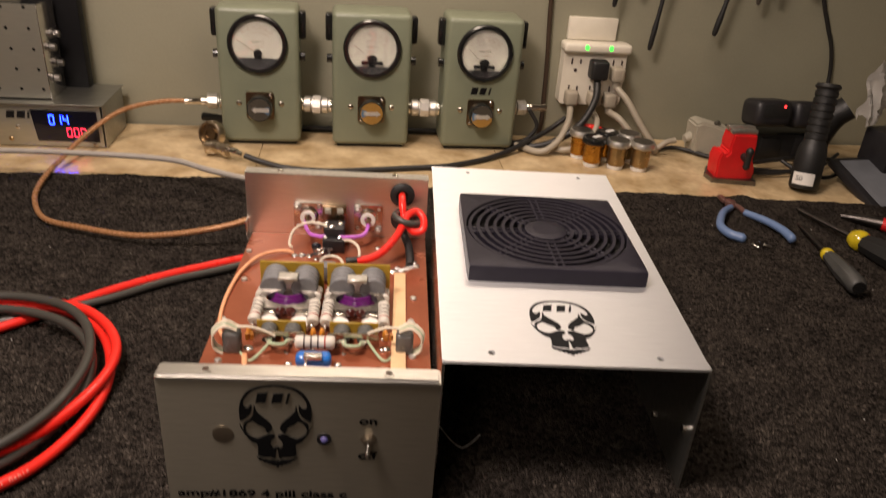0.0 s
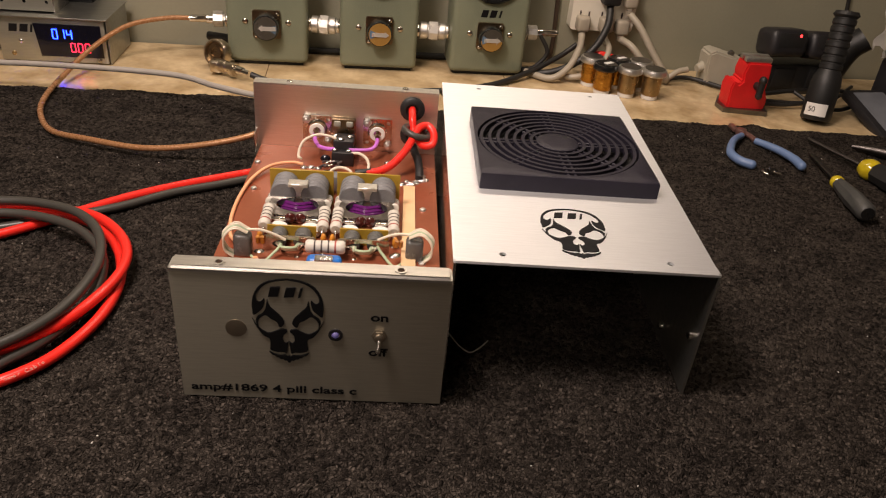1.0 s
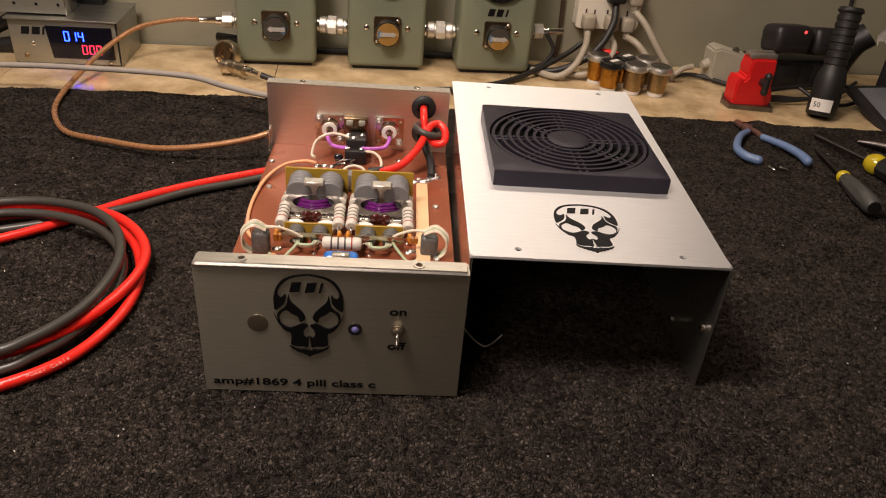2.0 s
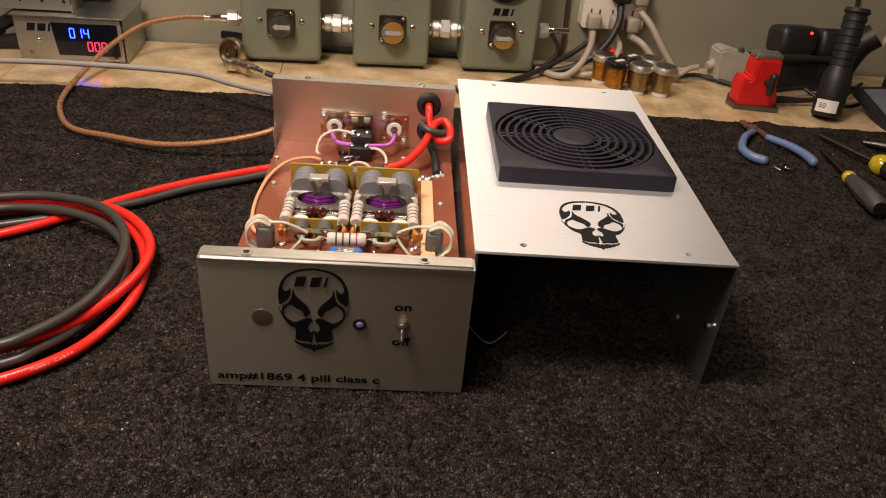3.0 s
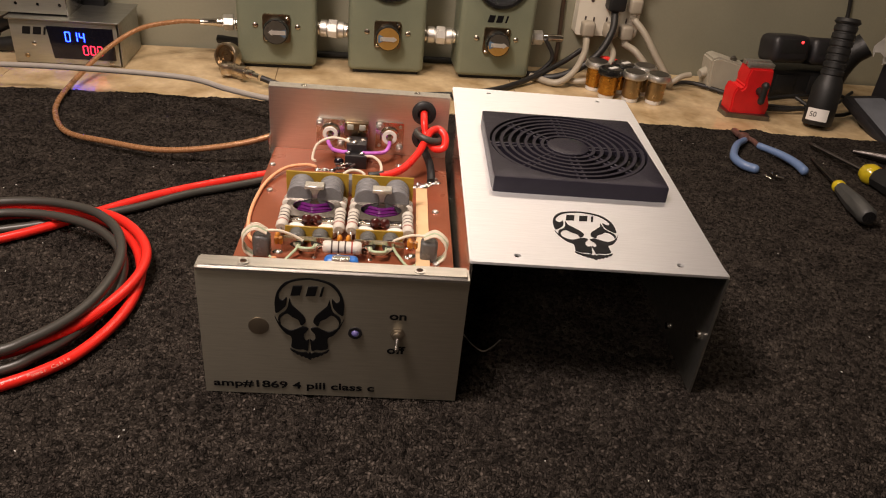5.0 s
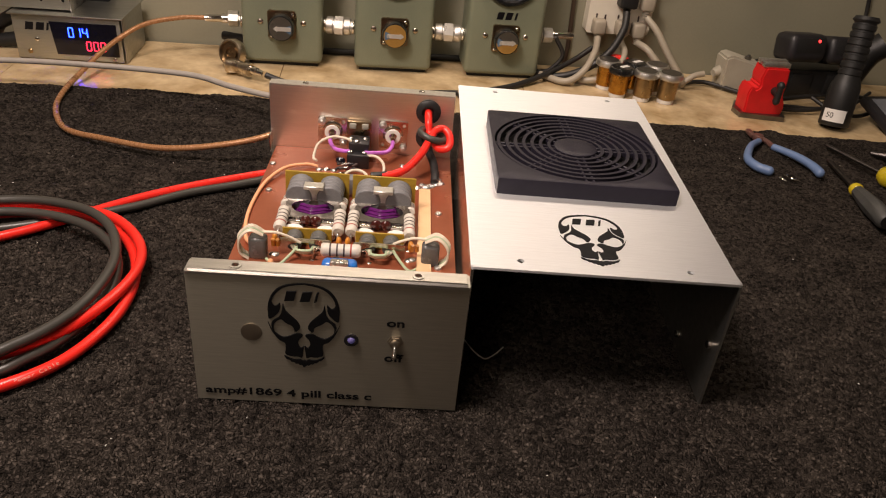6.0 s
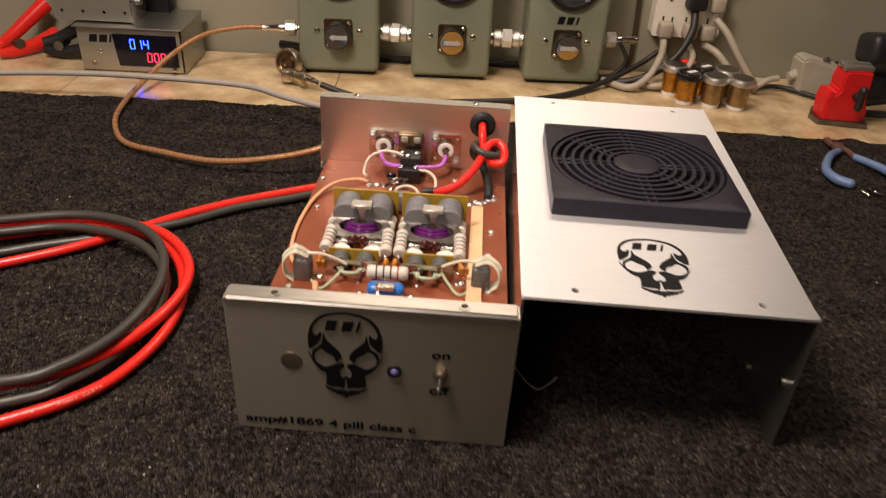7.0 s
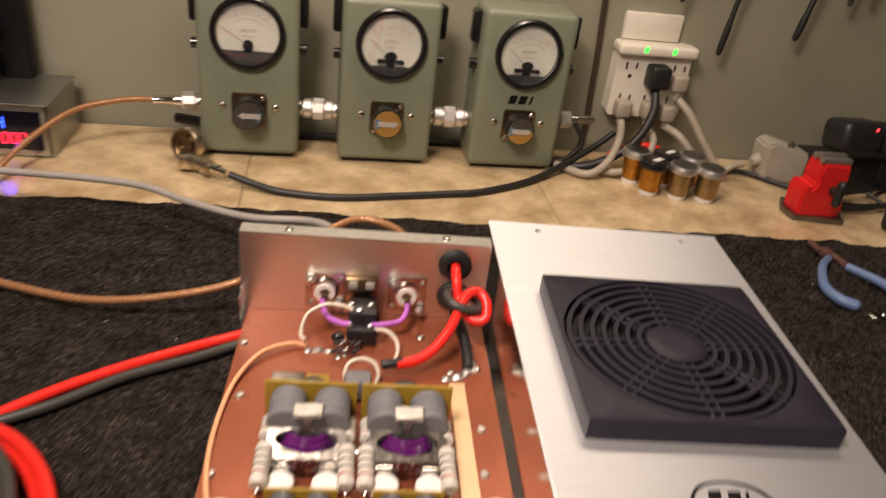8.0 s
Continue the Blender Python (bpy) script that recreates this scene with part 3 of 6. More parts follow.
    for x, y in ((0.0256, AD + 0.0055), (0.122, AD + 0.0055)):
        bm = B()
        screw_head(bm, Matrix.Translation((x, y, RH)))
        part("screw", bm, "chrome", rp)
    for gx, z in ((0.1288, 0.0818), (0.1300, 0.0590)):
        bm = B()
        c = Matrix.Translation((gx, AD - 0.0002, z)) @ UPRIGHT
        lathe(bm, [(0.0046, -0.004), (0.0088, -0.004), (0.0105, 0.0), (0.0103, 0.0026), (0.0085, 0.0040), (0.0055, 0.0042), (0.0046, 0.002)], c, 28)
        part("grommet", bm, "rubber", rp, "black rubber cable grommet")
    for x in (0.0489, 0.1002):
        z = 0.0588
        bm = B()
        slab(bm, round_rect(x, z, 0.0245, 0.0250, 0.0016), 0.0016, Matrix.Translation((0, AD - 0.0002, 0)) @ UPRIGHT, [disc(x - 0.009, z + 0.009, 0.0016, 10), disc(x + 0.009, z + 0.009, 0.0016, 10), disc(x - 0.009, z - 0.009, 0.0016, 10), disc(x + 0.009, z - 0.009, 0.0016, 10)])
        so = part("coax_socket", bm, "chrome", rp, "nickel coaxial socket with square flange")
        bm = B()
        lathe(bm, [(0.0084, 0), (0.0084, 0.0022), (0.0070, 0.0026)], Matrix.Translation((x, AD - 0.0018, z)) @ UPRIGHT, 24)
        part("collar", bm, "chrome", so)
        bm = B()
        lathe(bm, [(0.0066, 0), (0.0065, 0.0034), (0.0060, 0.0038), (0.0034, 0.0038), (0.0031, 0.0010)], Matrix.Translation((x, AD - 0.0018, z)) @ UPRIGHT, 24)
        part("insulator", bm, "ceramic", so, "white insulator")
        bm = B()
        lathe(bm, [(0.0019, 0), (0.0019, 0.0080), (0.0011, 0.0084)], Matrix.Translation((x, AD - 0.003, z)) @ UPRIGHT, 14)
        part("solder_cup", bm, "socket", so)
        for dx, dz in ((-0.009, 0.009), (0.009, -0.009)) if x < 0.08 else ((-0.009, 0.009), (0.009, -0.0105)):
            bm = B()
            lathe(bm, [(0.0035, 0), (0.0035, 0.0024), (0.0026, 0.0030), (0.0017, 0.0031), (0.0017, 0.0058), (0.0010, 0.006)], Matrix.Translation((x + dx, AD - 0.0018, z + dz)) @ UPRIGHT, 6)
            part("nut", bm, "zinc", so)
    return ob, rp


amp, rear = amplifier()


# ---- the cover standing beside it ----
COVER_TURN, GX, GY = -0.75, 0.0805, 0.1515


def fit_taper(bm, d):
    """Widens the cover towards its back end, fitted to its measured corner positions."""
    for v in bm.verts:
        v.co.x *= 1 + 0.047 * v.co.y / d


def amp_cover():
    x0, x1, y0, y1, z1, t = 0.1512, 0.3052, 0.0185, 0.3155, 0.0905, 0.0016
    w, d = x1 - x0, y1 - y0
    ob = empty("amplifier_cover", pose(x0, y0, 0, 0, 0, COVER_TURN), "brushed aluminium U-shaped amplifier cover standing on the towel", "cover")
    bm = B()
    slab(bm, round_rect(w / 2, d / 2, w, d, 0.0008), t, Matrix.Translation((0, 0, z1 - t)),
         [disc(0.0285, 0.0095, 0.0021), disc(0.1265, 0.0095, 0.0021), disc(0.0310, d - 0.0105, 0.0021), disc(0.1270, d - 0.0105, 0.0021), disc(GX, GY, 0.052, 48)])
    bmesh.ops.bevel(bm, geom=[e for e in bm.edges if len(e.link_faces) == 2 and e.calc_face_angle(0) > 1.2 and min(v.co.z for v in e.verts) > z1 - 1e-4 and abs(e.verts[0].co.x - e.verts[1].co.x) < 1e-6 and (e.verts[0].co.x < 0.002 or e.verts[0].co.x > w - 0.002)], offset=0.001, segments=2, affect="EDGES")
    fit_taper(bm, d)
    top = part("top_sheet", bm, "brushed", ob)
    bm = B()
    box(bm, (t / 2, d / 2, (z1 - t) / 2), (t, d, z1 - t - 0.0001), 0.0002, seg=1)
    part("side_sheet", bm, "polished", ob)
    bm = B()
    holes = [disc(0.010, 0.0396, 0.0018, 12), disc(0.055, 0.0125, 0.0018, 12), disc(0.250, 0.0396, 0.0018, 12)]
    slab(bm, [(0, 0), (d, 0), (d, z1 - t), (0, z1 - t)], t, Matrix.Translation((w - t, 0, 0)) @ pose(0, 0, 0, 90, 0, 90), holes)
    fit_taper(bm, d)
    # Darker than the cover's other faces: the inside's shade is put in the colour.
    part("side_sheet", bm, "dark_sheet", ob)
    for yy, zz in ((0.010, 0.0396), (0.055, 0.0125)):
        bm = B()
        lathe(bm, [(0.0030, 0), (0.0026, 0.0022), (0.0015, 0.0026)], Matrix.Translation((w - t, yy, zz)) @ pose(0, 0, 0, 0, -90, 0), 12)
        part("nut", bm, "chrome", ob)
    skull("skull_decal", top, Matrix.Translation((0.0757, 0.0102, z1 - 0.0006)) @ Matrix.Diagonal((0.0395, 0.0505, 1, 1)))
    # fan hanging under the sheet
    bm = B()
    slab(bm, round_rect(GX, GY, 0.119, 0.119, 0.006), 0.025, Matrix.Translation((0, 0, z1 - t - 0.0262)), [disc(GX, GY, 0.056, 40)])
    fan = part("fan_housing", bm, "black_plastic", ob, "black square cooling fan")
    bm = B()
    cyl(bm, (GX, GY, z1 - t - 0.025), (GX, GY, z1 - t - 0.003), 0.020, seg=32)
    for i in range(7):
        a = 2 * math.pi * i / 7
        box(bm, (0.036, 0, 0), (0.035, 0.026, 0.0012), 0, Matrix.Translation((GX, GY, z1 - t - 0.014)) @ pose(0, 0, 0, 0, 0, math.degrees(a)) @ pose(0, 0, 0, 35, 0, 0))
    part("rotor", bm, "black_plastic", fan)
    return ob, (x0, y0, z1)


cover, (CX, CY, CZ) = amp_cover()


def fan_grille():
    """Square filter guard: bevelled rim, concentric rings, paired spokes, hub and foam."""
    ob = empty("fan_grille", pose(CX, CY, CZ, 0, 0, COVER_TURN), "black plastic fan filter grille with concentric rings", "fan grille")
    gx, gy, s, h = GX, GY, 0.1215, 0.0118
    n = 96
    bm = B()
    sq = []
    for i in range(n):
        a = 2 * math.pi * i / n
        c, q = math.cos(a), math.sin(a)
        k = (s / 2) / max(abs(c), abs(q))
        k = min(k, s / 2 * 1.402)
        sq.append((gx + c * k, gy + q * k))
    # rim: upright sides, a soft shoulder, flat top, round opening
    def loop(k, z):
        return [bm.verts.new((gx + (x - gx) * k, gy + (y - gy) * k, z)) for x, y in sq]

    def hole(z):
        return [bm.verts.new((gx + 0.0588 * math.cos(2 * math.pi * i / n), gy + 0.0588 * math.sin(2 * math.pi * i / n), z)) for i in range(n)]

    rows = [hole(0.0), loop(1.0, 0.0), loop(1.0, h - 0.0018), loop(0.994, h - 0.0006), loop(0.978, h), hole(h)]
    for a, b in zip(rows, rows[1:] + rows[:1]):
        for i in range(n):
            bm.faces.new((a[i], a[(i + 1) % n], b[(i + 1) % n], b[i]))
    part("rim", bm, "grille_black", ob)
    for i in range(7):
        r = 0.0182 + i * 0.0061
        bm = B()
        ring(bm, r, r + 0.0024, 0.0036, Matrix.Translation((gx, gy, h - 0.0044)), 64)
        part("grille_ring", bm, "grille_black", ob)
    bm = B()
    lathe(bm, [(0.0156, h - 0.005), (0.0156, h - 0.0008), (0.0148, h - 0.0002), (0.008, h)], Matrix.Translation((gx, gy, 0)), 40)
    part("hub", bm, "grille_black", ob)
    for a in range(2, 362, 45):
        for o in (-0.0025, 0.0025):
            bm = B()
            box(bm, (0.0371, o, h - 0.0031), (0.0442, 0.0017, 0.0034), 0.0003, Matrix.Translation((gx, gy, 0)) @ pose(0, 0, 0, 0, 0, a), seg=1)
            part("spoke", bm, "grille_black", ob)
    bm = B()
    slab(bm, disc(gx, gy, 0.0586, 64), 0.003, Matrix.Translation((0, 0, 0.0018)))
    part("filter_foam", bm, "foam", ob, "dusty dark filter foam")
    return ob


fan_grille()
bm = B()
tube(bm, [(0.1575, 0.0640, 0.004), (0.1640, 0.0545, 0.0016), (0.1695, 0.0485, 0.0012), (0.1730, 0.0483, 0.0012), (0.1785, 0.0520, 0.0025), (0.1835, 0.0560, 0.005)], 0.0005, 6, 6)
tagged(put(bm, "wire_offcut", "zinc"), "thin bent wire offcut lying on the towel", "wire")


# ---- wattmeters along the wall ----
def element_knob(parent, m, style):
    """Plug-in element: socket plate, round knob with coloured label and arrow."""
    bm = B()
    slab(bm, round_rect(0, 0.001, 0.034, 0.034, 0.003), 0.004, m)
    pl = part("element_socket", bm, "socket", parent, "tarnished square socket plate")
    for dx, dy in ((0.013, 0.014), (-0.013, -0.013)):
        bm = B()
        screw_head(bm, m @ Matrix.Translation((dx, dy, 0.004)), 0.0022)
        part("catch", bm, "chrome", pl)
    bm = B()
    lathe(bm, [(0.0158, 0.0), (0.0158, 0.012), (0.0154, 0.0165), (0.0146, 0.0180), (0.0135, 0.0180)], m, 36)
    kn = part("element_knob", bm, "bezel", parent)
    bm = B()
    lathe(bm, [(0.0140, 0.0), (0.0140, 0.0004)], m @ Matrix.Translation((0, 0, 0.0180)), 36)
    part("knob_label", bm, "gold_label" if style == "gold_label" else "dark_label", kn)
    if style == "both_label":
        bm = B()
        ring(bm, 0.0010, 0.0138, 0.0003, m @ Matrix.Translation((0, 0, 0.0184)), 20, radians(185), radians(355))
        part("label_sector", bm, "gold_label", kn)
    bm = B()
    ring(bm, 0.0065, 0.0128, 0.0003, m @ Matrix.Translation((0, 0, 0.0187)) @ pose(0, 0, 0, 0, 0, -45 if style == "silver_label" else 140), 12, radians(15), radians(65))
    part("label_sector", bm, "blue_label", kn)
    bm = B()
    slab(bm, [(-0.011, -0.0025), (0.005, -0.0025), (0.005, -0.0040), (0.0105, 0), (0.005, 0.0040), (0.005, 0.0025), (-0.011, 0.0025)], 0.0006, m @ Matrix.Translation((0.001, 0, 0.0190)) @ pose(0, 0, 0, 0, 0, 180 if style == "silver_label" else 0))
    part("arrow", bm, "silver_label", kn)


def wattmeter(x, y, rz, style, window, needle):
    ob = empty("wattmeter", pose(x, y, -0.0032, 0, 0, rz), "grey-green enamelled radio wattmeter with round dial and black bezel", "wattmeter", "row of wattmeters")
    W, H, D = 0.098, 0.168, 0.060
    bm = B()
    box(bm, (0, D / 2, H / 2 + 0.0045), (W, D, H), 0.007, seg=4)
    part("case", bm, "meter_green", ob)
    # Black block drawn in for the dark gap under the case.
    bm = B()
    box(bm, (0, D / 2 + 0.003, 0.003), (W - 0.012, D - 0.012, 0.006), 0.001)
    part("base_gap_block", bm, "rubber", ob)
    dz, R = 0.1300, 0.0357
    m = Matrix.Translation((0, 0.0, dz)) @ UPRIGHT
    bm = B()
    lathe(bm, [(R, -0.002), (R, 0.004), (R - 0.002, 0.0062), (R - 0.005, 0.0060), (R - 0.0062, 0.0035), (R - 0.0062, 0.0018), (R, -0.002)], m, 48, False)
    bz = part("bezel", bm, "bezel", ob, "glossy black round bezel")
    bm = B()
    r = R - 0.0062
    lathe(bm, [(r, 0.0002), (r, 0.0010)], m, 48)
    part("dial_card", bm, "dial", bz, "off-white dial card")
    bm = B()
    a0 = math.asin(window / r)
    low = [(r * math.cos(t), r * math.sin(t)) for t in [math.pi - a0 + (math.pi + 2 * a0) * i / 24 for i in range(25)]]
    slab(bm, low, 0.0012, m @ Matrix.Translation((0, 0, 0.0012)))
    part("lower_mask", bm, "rubber", bz)
    hub = window + (0.006 if style == "silver_label" else 0.008)
    for rr, size in ((0.0330, 1.0), (0.0285, 0.8), (0.0240, 0.8)):
        bm = B()
        ring(bm, rr, rr + 0.0003, 0.0002, m @ Matrix.Translation((0, hub, 0.0010)), 24, radians(52), radians(128))
        for i in range(21):
            a = radians(52 + 3.8 * i)
            box(bm, (rr + 0.0010 * size, 0, 0.0001), (0.0020 * size if i % 5 else 0.0030 * size, 0.00025 if i % 5 else 0.0005, 0.0002), 0, m @ Matrix.Translation((0, hub, 0.0010)) @ pose(0, 0, 0, 0, 0, math.degrees(a)))
        part("scale", bm, "ink_soft", bz)
    bm = B()
    for i in range(6):
        a = radians(56 + 13.6 * i)
        box(bm, (0.0307, 0, 0.0001), (0.0012, 0.0026, 0.0002), 0, m @ Matrix.Translation((0, hub, 0.0010)) @ pose(0, 0, 0, 0, 0, math.degrees(a)))
    part("scale_figures", bm, "ink_soft", bz)
    bm = B()
    box(bm, (0, -0.0030, 0.0002), (0.014, 0.0008, 0.0002), 0, m @ Matrix.Translation((0, 0.0, 0.0010)))
    part("printed_bar", bm, "ink_soft", bz)
    words("printed_word", "WATTS", 0.0042, "ink", bz, m @ Matrix.Translation((0, 0.0022, 0.0012)), 1.1)
    bm = B()
    cyl(bm, m @ Vector((0, hub, 0.001)), m @ Vector((0, hub, 0.0042)), 0.0050, seg=20, bev=0.0006)
    box(bm, (0, (hub + window) / 2, 0.0022), (0.0085, 0.0085, 0.002), 0.0005, m)
    if style != "silver_label":
        for sx in (-1, 1):
            box(bm, (sx * 0.0085, hub - 0.0030, 0.0026), (0.0075, 0.0040, 0.0020), 0.0008, m)
            cyl(bm, m @ Vector((sx * 0.0112, hub - 0.0030, 0.0012)), m @ Vector((sx * 0.0112, hub - 0.0030, 0.0046)), 0.0024, seg=12)
        ring(bm, 0.0048, 0.0068, 0.0016, m @ Matrix.Translation((0, hub, 0.0024)), 24, radians(10), radians(170))
    part("movement", bm, "bezel", bz)
    bm = B()
    a = radians(needle)
    tube(bm, [m @ Vector((0, hub, 0.0035)), m @ Vector((0.029 * math.cos(a), hub + 0.029 * math.sin(a), 0.0035))], 0.0004, 6, 1, smooth=False)
    part("needle", bm, "ink", bz)
    bm = B()
    lathe(bm, [(r + 0.0004, 0.0048), (r + 0.0004, 0.0056)], m, 48)
    gl = part("dial_glass", bm, "dial_glass", bz, "clear dial glass")
    gl.visible_shadow = False
    element_knob(ob, Matrix.Translation((0, 0.0, 0.0528)) @ UPRIGHT, style)
    for dx in (-0.026, 0.026):
        bm = B()
        screw_head(bm, Matrix.Translation((dx, 0, 0.0560)) @ UPRIGHT, 0.0035, 0.002)
        box(bm, (dx, -0.0021, 0.0560), (0.0060, 0.0004, 0.0007))
        part("panel_screw", bm, "tin", ob)
    for sx in (-1, 1):
        bm = B()
        box(bm, (sx * (W / 2 + 0.0040), 0.026, 0.150), (0.009, 0.016, 0.034), 0.003)
        part("handle_stud", bm, "bezel", ob, "black carrying-strap stud")
        bm = B()
        cyl(bm, (sx * W / 2, 0.020, 0.112), (sx * (W / 2 + 0.007), 0.020, 0.112), 0.0055, seg=12)
        part("side_screw", bm, "bezel", ob)
        bm = B()
        cyl(bm, (sx * W / 2, 0.026, 0.0490), (sx * (W / 2 + 0.004), 0.026, 0.0490), 0.009, seg=24, bev=0.001)
        part("side_flange", bm, "chrome", ob)
    if style == "both_label":
        bm = B()
        for x0, w in ((-0.010, 0.0080), (0.001, 0.0080), (0.010, 0.0024)):
            slab(bm, [(x0 - w / 2, 0.0770), (x0 + w / 2, 0.0770), (x0 + w / 2 + 0.002, 0.0860), (x0 - w / 2 + 0.002, 0.0860)], 0.0006, Matrix.Translation((0, 0.0002, 0)) @ UPRIGHT)
        part("maker_mark", bm, "decal", ob, "illegible black maker's mark")
    return ob


M["both_label"] = M["gold_label"]
M["dark_label"] = surface("dark_label", (0.09, 0.08, 0.065), None, 0.3, 0.3, 80)
METERS = [(-0.0495, 0.6050, 4.5, "silver_label", -0.0170, 147), (0.0890, 0.6130, 4.5, "gold_label", -0.0218, 140), (0.2300, 0.6230, 4.5, "both_label", -0.0215, 138)]
for row in METERS:
    wattmeter(*row)


def coupler(a, b, label, body=0.0120):
    """Screwed coaxial coupler between two meters, with a knurled middle sleeve."""
    a, b = Vector(a), Vector(b)
    d = b - a
    L = d.length
    m = Matrix.Translation(a) @ d.to_track_quat("Z", "Y").to_matrix().to_4x4()
    ob = empty("coax_coupler", m, label, "coax connector", "couplers between the meters")
    bm = B()
    lathe(bm, [(0.0070, 0), (0.0070, L * 0.08), (0.0108, L * 0.1), (0.0108, L * 0.30), (0.0085, L * 0.33), (0.0085, L)], None, 24)
    part("threaded_barrel", bm, "zinc", ob)
    bm = B()
    lathe(bm, [(body * 0.9, L * 0.36), (body, L * 0.38), (body, L * 0.66), (body * 0.9, L * 0.68)], None, 8)
    part("hex_sleeve", bm, "silver_label", ob)
    bm = B()
    lathe(bm, [(0.0100, L * 0.70), (0.0106, L * 0.72), (0.0106, L * 0.90), (0.0090, L * 0.92)], None, 24)
    part("coupling_ring", bm, "zinc", ob)


for p, q in ((METERS[0], METERS[1]), (METERS[1], METERS[2])):
    c, s = math.cos(radians(5)), math.sin(radians(5))
    a = (p[0] + 0.051 * c - 0.026 * s, p[1] + 0.051 * s + 0.026 * c, 0.0460)
    b = (q[0] - 0.051 * c - 0.026 * s, q[1] - 0.051 * s + 0.026 * c, 0.0460)
    coupler(a, b, "nickel coaxial coupler joining two wattmeters")


def plug(name, at, label, length=0.045):
    """Cable plug along +z of its pose."""
    ob = empty(name, at, label, "coax connector")
    bm = B()
    lathe(bm, [(0.0060, 0), (0.0060, 0.004), (0.0100, 0.0045), (0.0100, 0.016), (0.0086, 0.0170)], None, 8)
    part("coupling_nut", bm, "zinc", ob)
    bm = B()
    lathe(bm, [(0.0060, 0.015), (0.0060, 0.024), (0.0048, 0.0255), (0.0044, length), (0.0030, length + 0.001)], None, 20)
    part("ferrule", bm, "chrome", ob)
    return ob


def track(p, q):
    d = Vector(q) - Vector(p)
    return Matrix.Translation(p) @ d.to_track_quat("Z", "Y").to_matrix().to_4x4()


c5, s5 = math.cos(radians(5)), math.sin(radians(5))
left_port = (METERS[0][0] - 0.051 * c5 - 0.026 * s5, METERS[0][1] - 0.051 * s5 + 0.026 * c5, 0.0470)
right_port = (METERS[2][0] + 0.051 * c5 - 0.026 * s5, METERS[2][1] + 0.051 * s5 + 0.026 * c5, 0.0500)
plug("coax_plug", track(left_port, (left_port[0] - 0.05, left_port[1] - 0.006, 0.0462)), "nickel coaxial plug on the wattmeter's side port")
plug("coax_plug", track(right_port, (right_port[0] + 0.05, right_port[1] + 0.004, 0.0515)), "nickel coaxial plug on the wattmeter's far port")


def cable(name, pts, r, mat, label, category="cable", seg=12, n=8):
    bm = B()
    tube(bm, pts, r, seg, n)
    return tagged(put(bm, name, mat, angle=60), label, category)


cable("brown_coax", [(left_port[0] - 0.044, left_port[1] - 0.005, 0.0464), (-0.175, 0.612, 0.0465), (-0.215, 0.590, 0.040), (-0.243, 0.545, 0.024), (-0.257, 0.490, 0.008), (-0.256, 0.440, 0.0035),
                     (-0.243, 0.395, 0.0035), (-0.215, 0.352, 0.004), (-0.170, 0.328, 0.008), (-0.115, 0.314, 0.009), (-0.060, 0.312, 0.017), (-0.010, 0.318, 0.030), (0.030, 0.335, 0.052), (0.066, 0.362, 0.060), (0.098, 0.345, 0.0605), (0.100, 0.300, 0.060), (0.1002, 0.271, 0.0588)],
      0.0029, "coax_brown", "translucent brown braided coaxial cable curving over towel")
cable("grey_coax", [(-0.60, 0.400, 0.010), (-0.46, 0.445, 0.022), (-0.345, 0.466, 0.026), (-0.244, 0.4665, 0.029), (-0.128, 0.458, 0.030), (-0.075, 0.435, 0.0285), (-0.022, 0.411, 0.030), (0.035, 0.398, 0.036), (0.060, 0.350, 0.045), (0.050, 0.300, 0.0560), (0.0489, 0.271, 0.0588)],
      0.0031, "coax_grey", "grey coaxial cable arching over the towel")
cable("black_coax", [(-0.058, 0.534, 0.009), (-0.035, 0.528, 0.004), (-0.005, 0.521, 0.0005), (0.046, 0.5185, 0.0003), (0.100, 0.530, 0.0003), (0.150, 0.5425, 0.0003), (0.188, 0.553, 0.0005), (0.240, 0.584, 0.001), (0.285, 0.622, 0.006), (0.330, 0.655, 0.020), (0.355, 0.668, 0.035)],
      0.0036, "coax_black", "black coaxial cable lying on the bench")


M["ring_metal"] = surface("tarnished_nickel", (0.66, 0.58, 0.46), (0.44, 0.36, 0.26), 0.3, 1, 150, bump=0.1, fine=0.15, wear=0.1)


def elbow():
    ob = empty("elbow_connector", pose(-0.108, 0.588, -0.003), "tarnished right-angle coaxial elbow lying on the bench", "coax connector")
    bm = B()
    face = track((0.0, -0.006, 0.0200), (-0.040, -0.092, 0.0420))
    lathe(bm, [(0.0120, -0.009), (0.0160, -0.008), (0.0167, -0.006), (0.0167, 0.003), (0.0158, 0.0045), (0.0138, 0.0045), (0.0132, 0.000)], face, 36)
    part("coupling_ring", bm, "ring_metal", ob)
    bm = B()
    lathe(bm, [(0.0131, -0.002), (0.0131, 0.0005), (0.0090, 0.0005), (0.0088, 0.003), (0.0060, 0.003), (0.0058, 0.001)], face, 28)
    part("centre_socket", bm, "socket", ob)
    bm = B()
    box(bm, (0.004, -0.026, 0.0110), (0.015, 0.015, 0.015), 0.003)
    lathe(bm, [(0.0075, 0), (0.0075, 0.012), (0.0062, 0.013), (0.0062, 0.020), (0.0078, 0.021), (0.0078, 0.028)], track((0.006, -0.026, 0.012), (0.05, -0.054, 0.012)), 16)
    part("elbow_body", bm, "ring_metal", ob)
    bm = B()
    lathe(bm, [(0.0052, 0), (0.0052, 0.010), (0.0038, 0.011), (0.0038, 0.020)], track((0.030, -0.040, 0.012), (0.055, -0.056, 0.011)), 16)
    part("ferrule", bm, "chrome", ob)


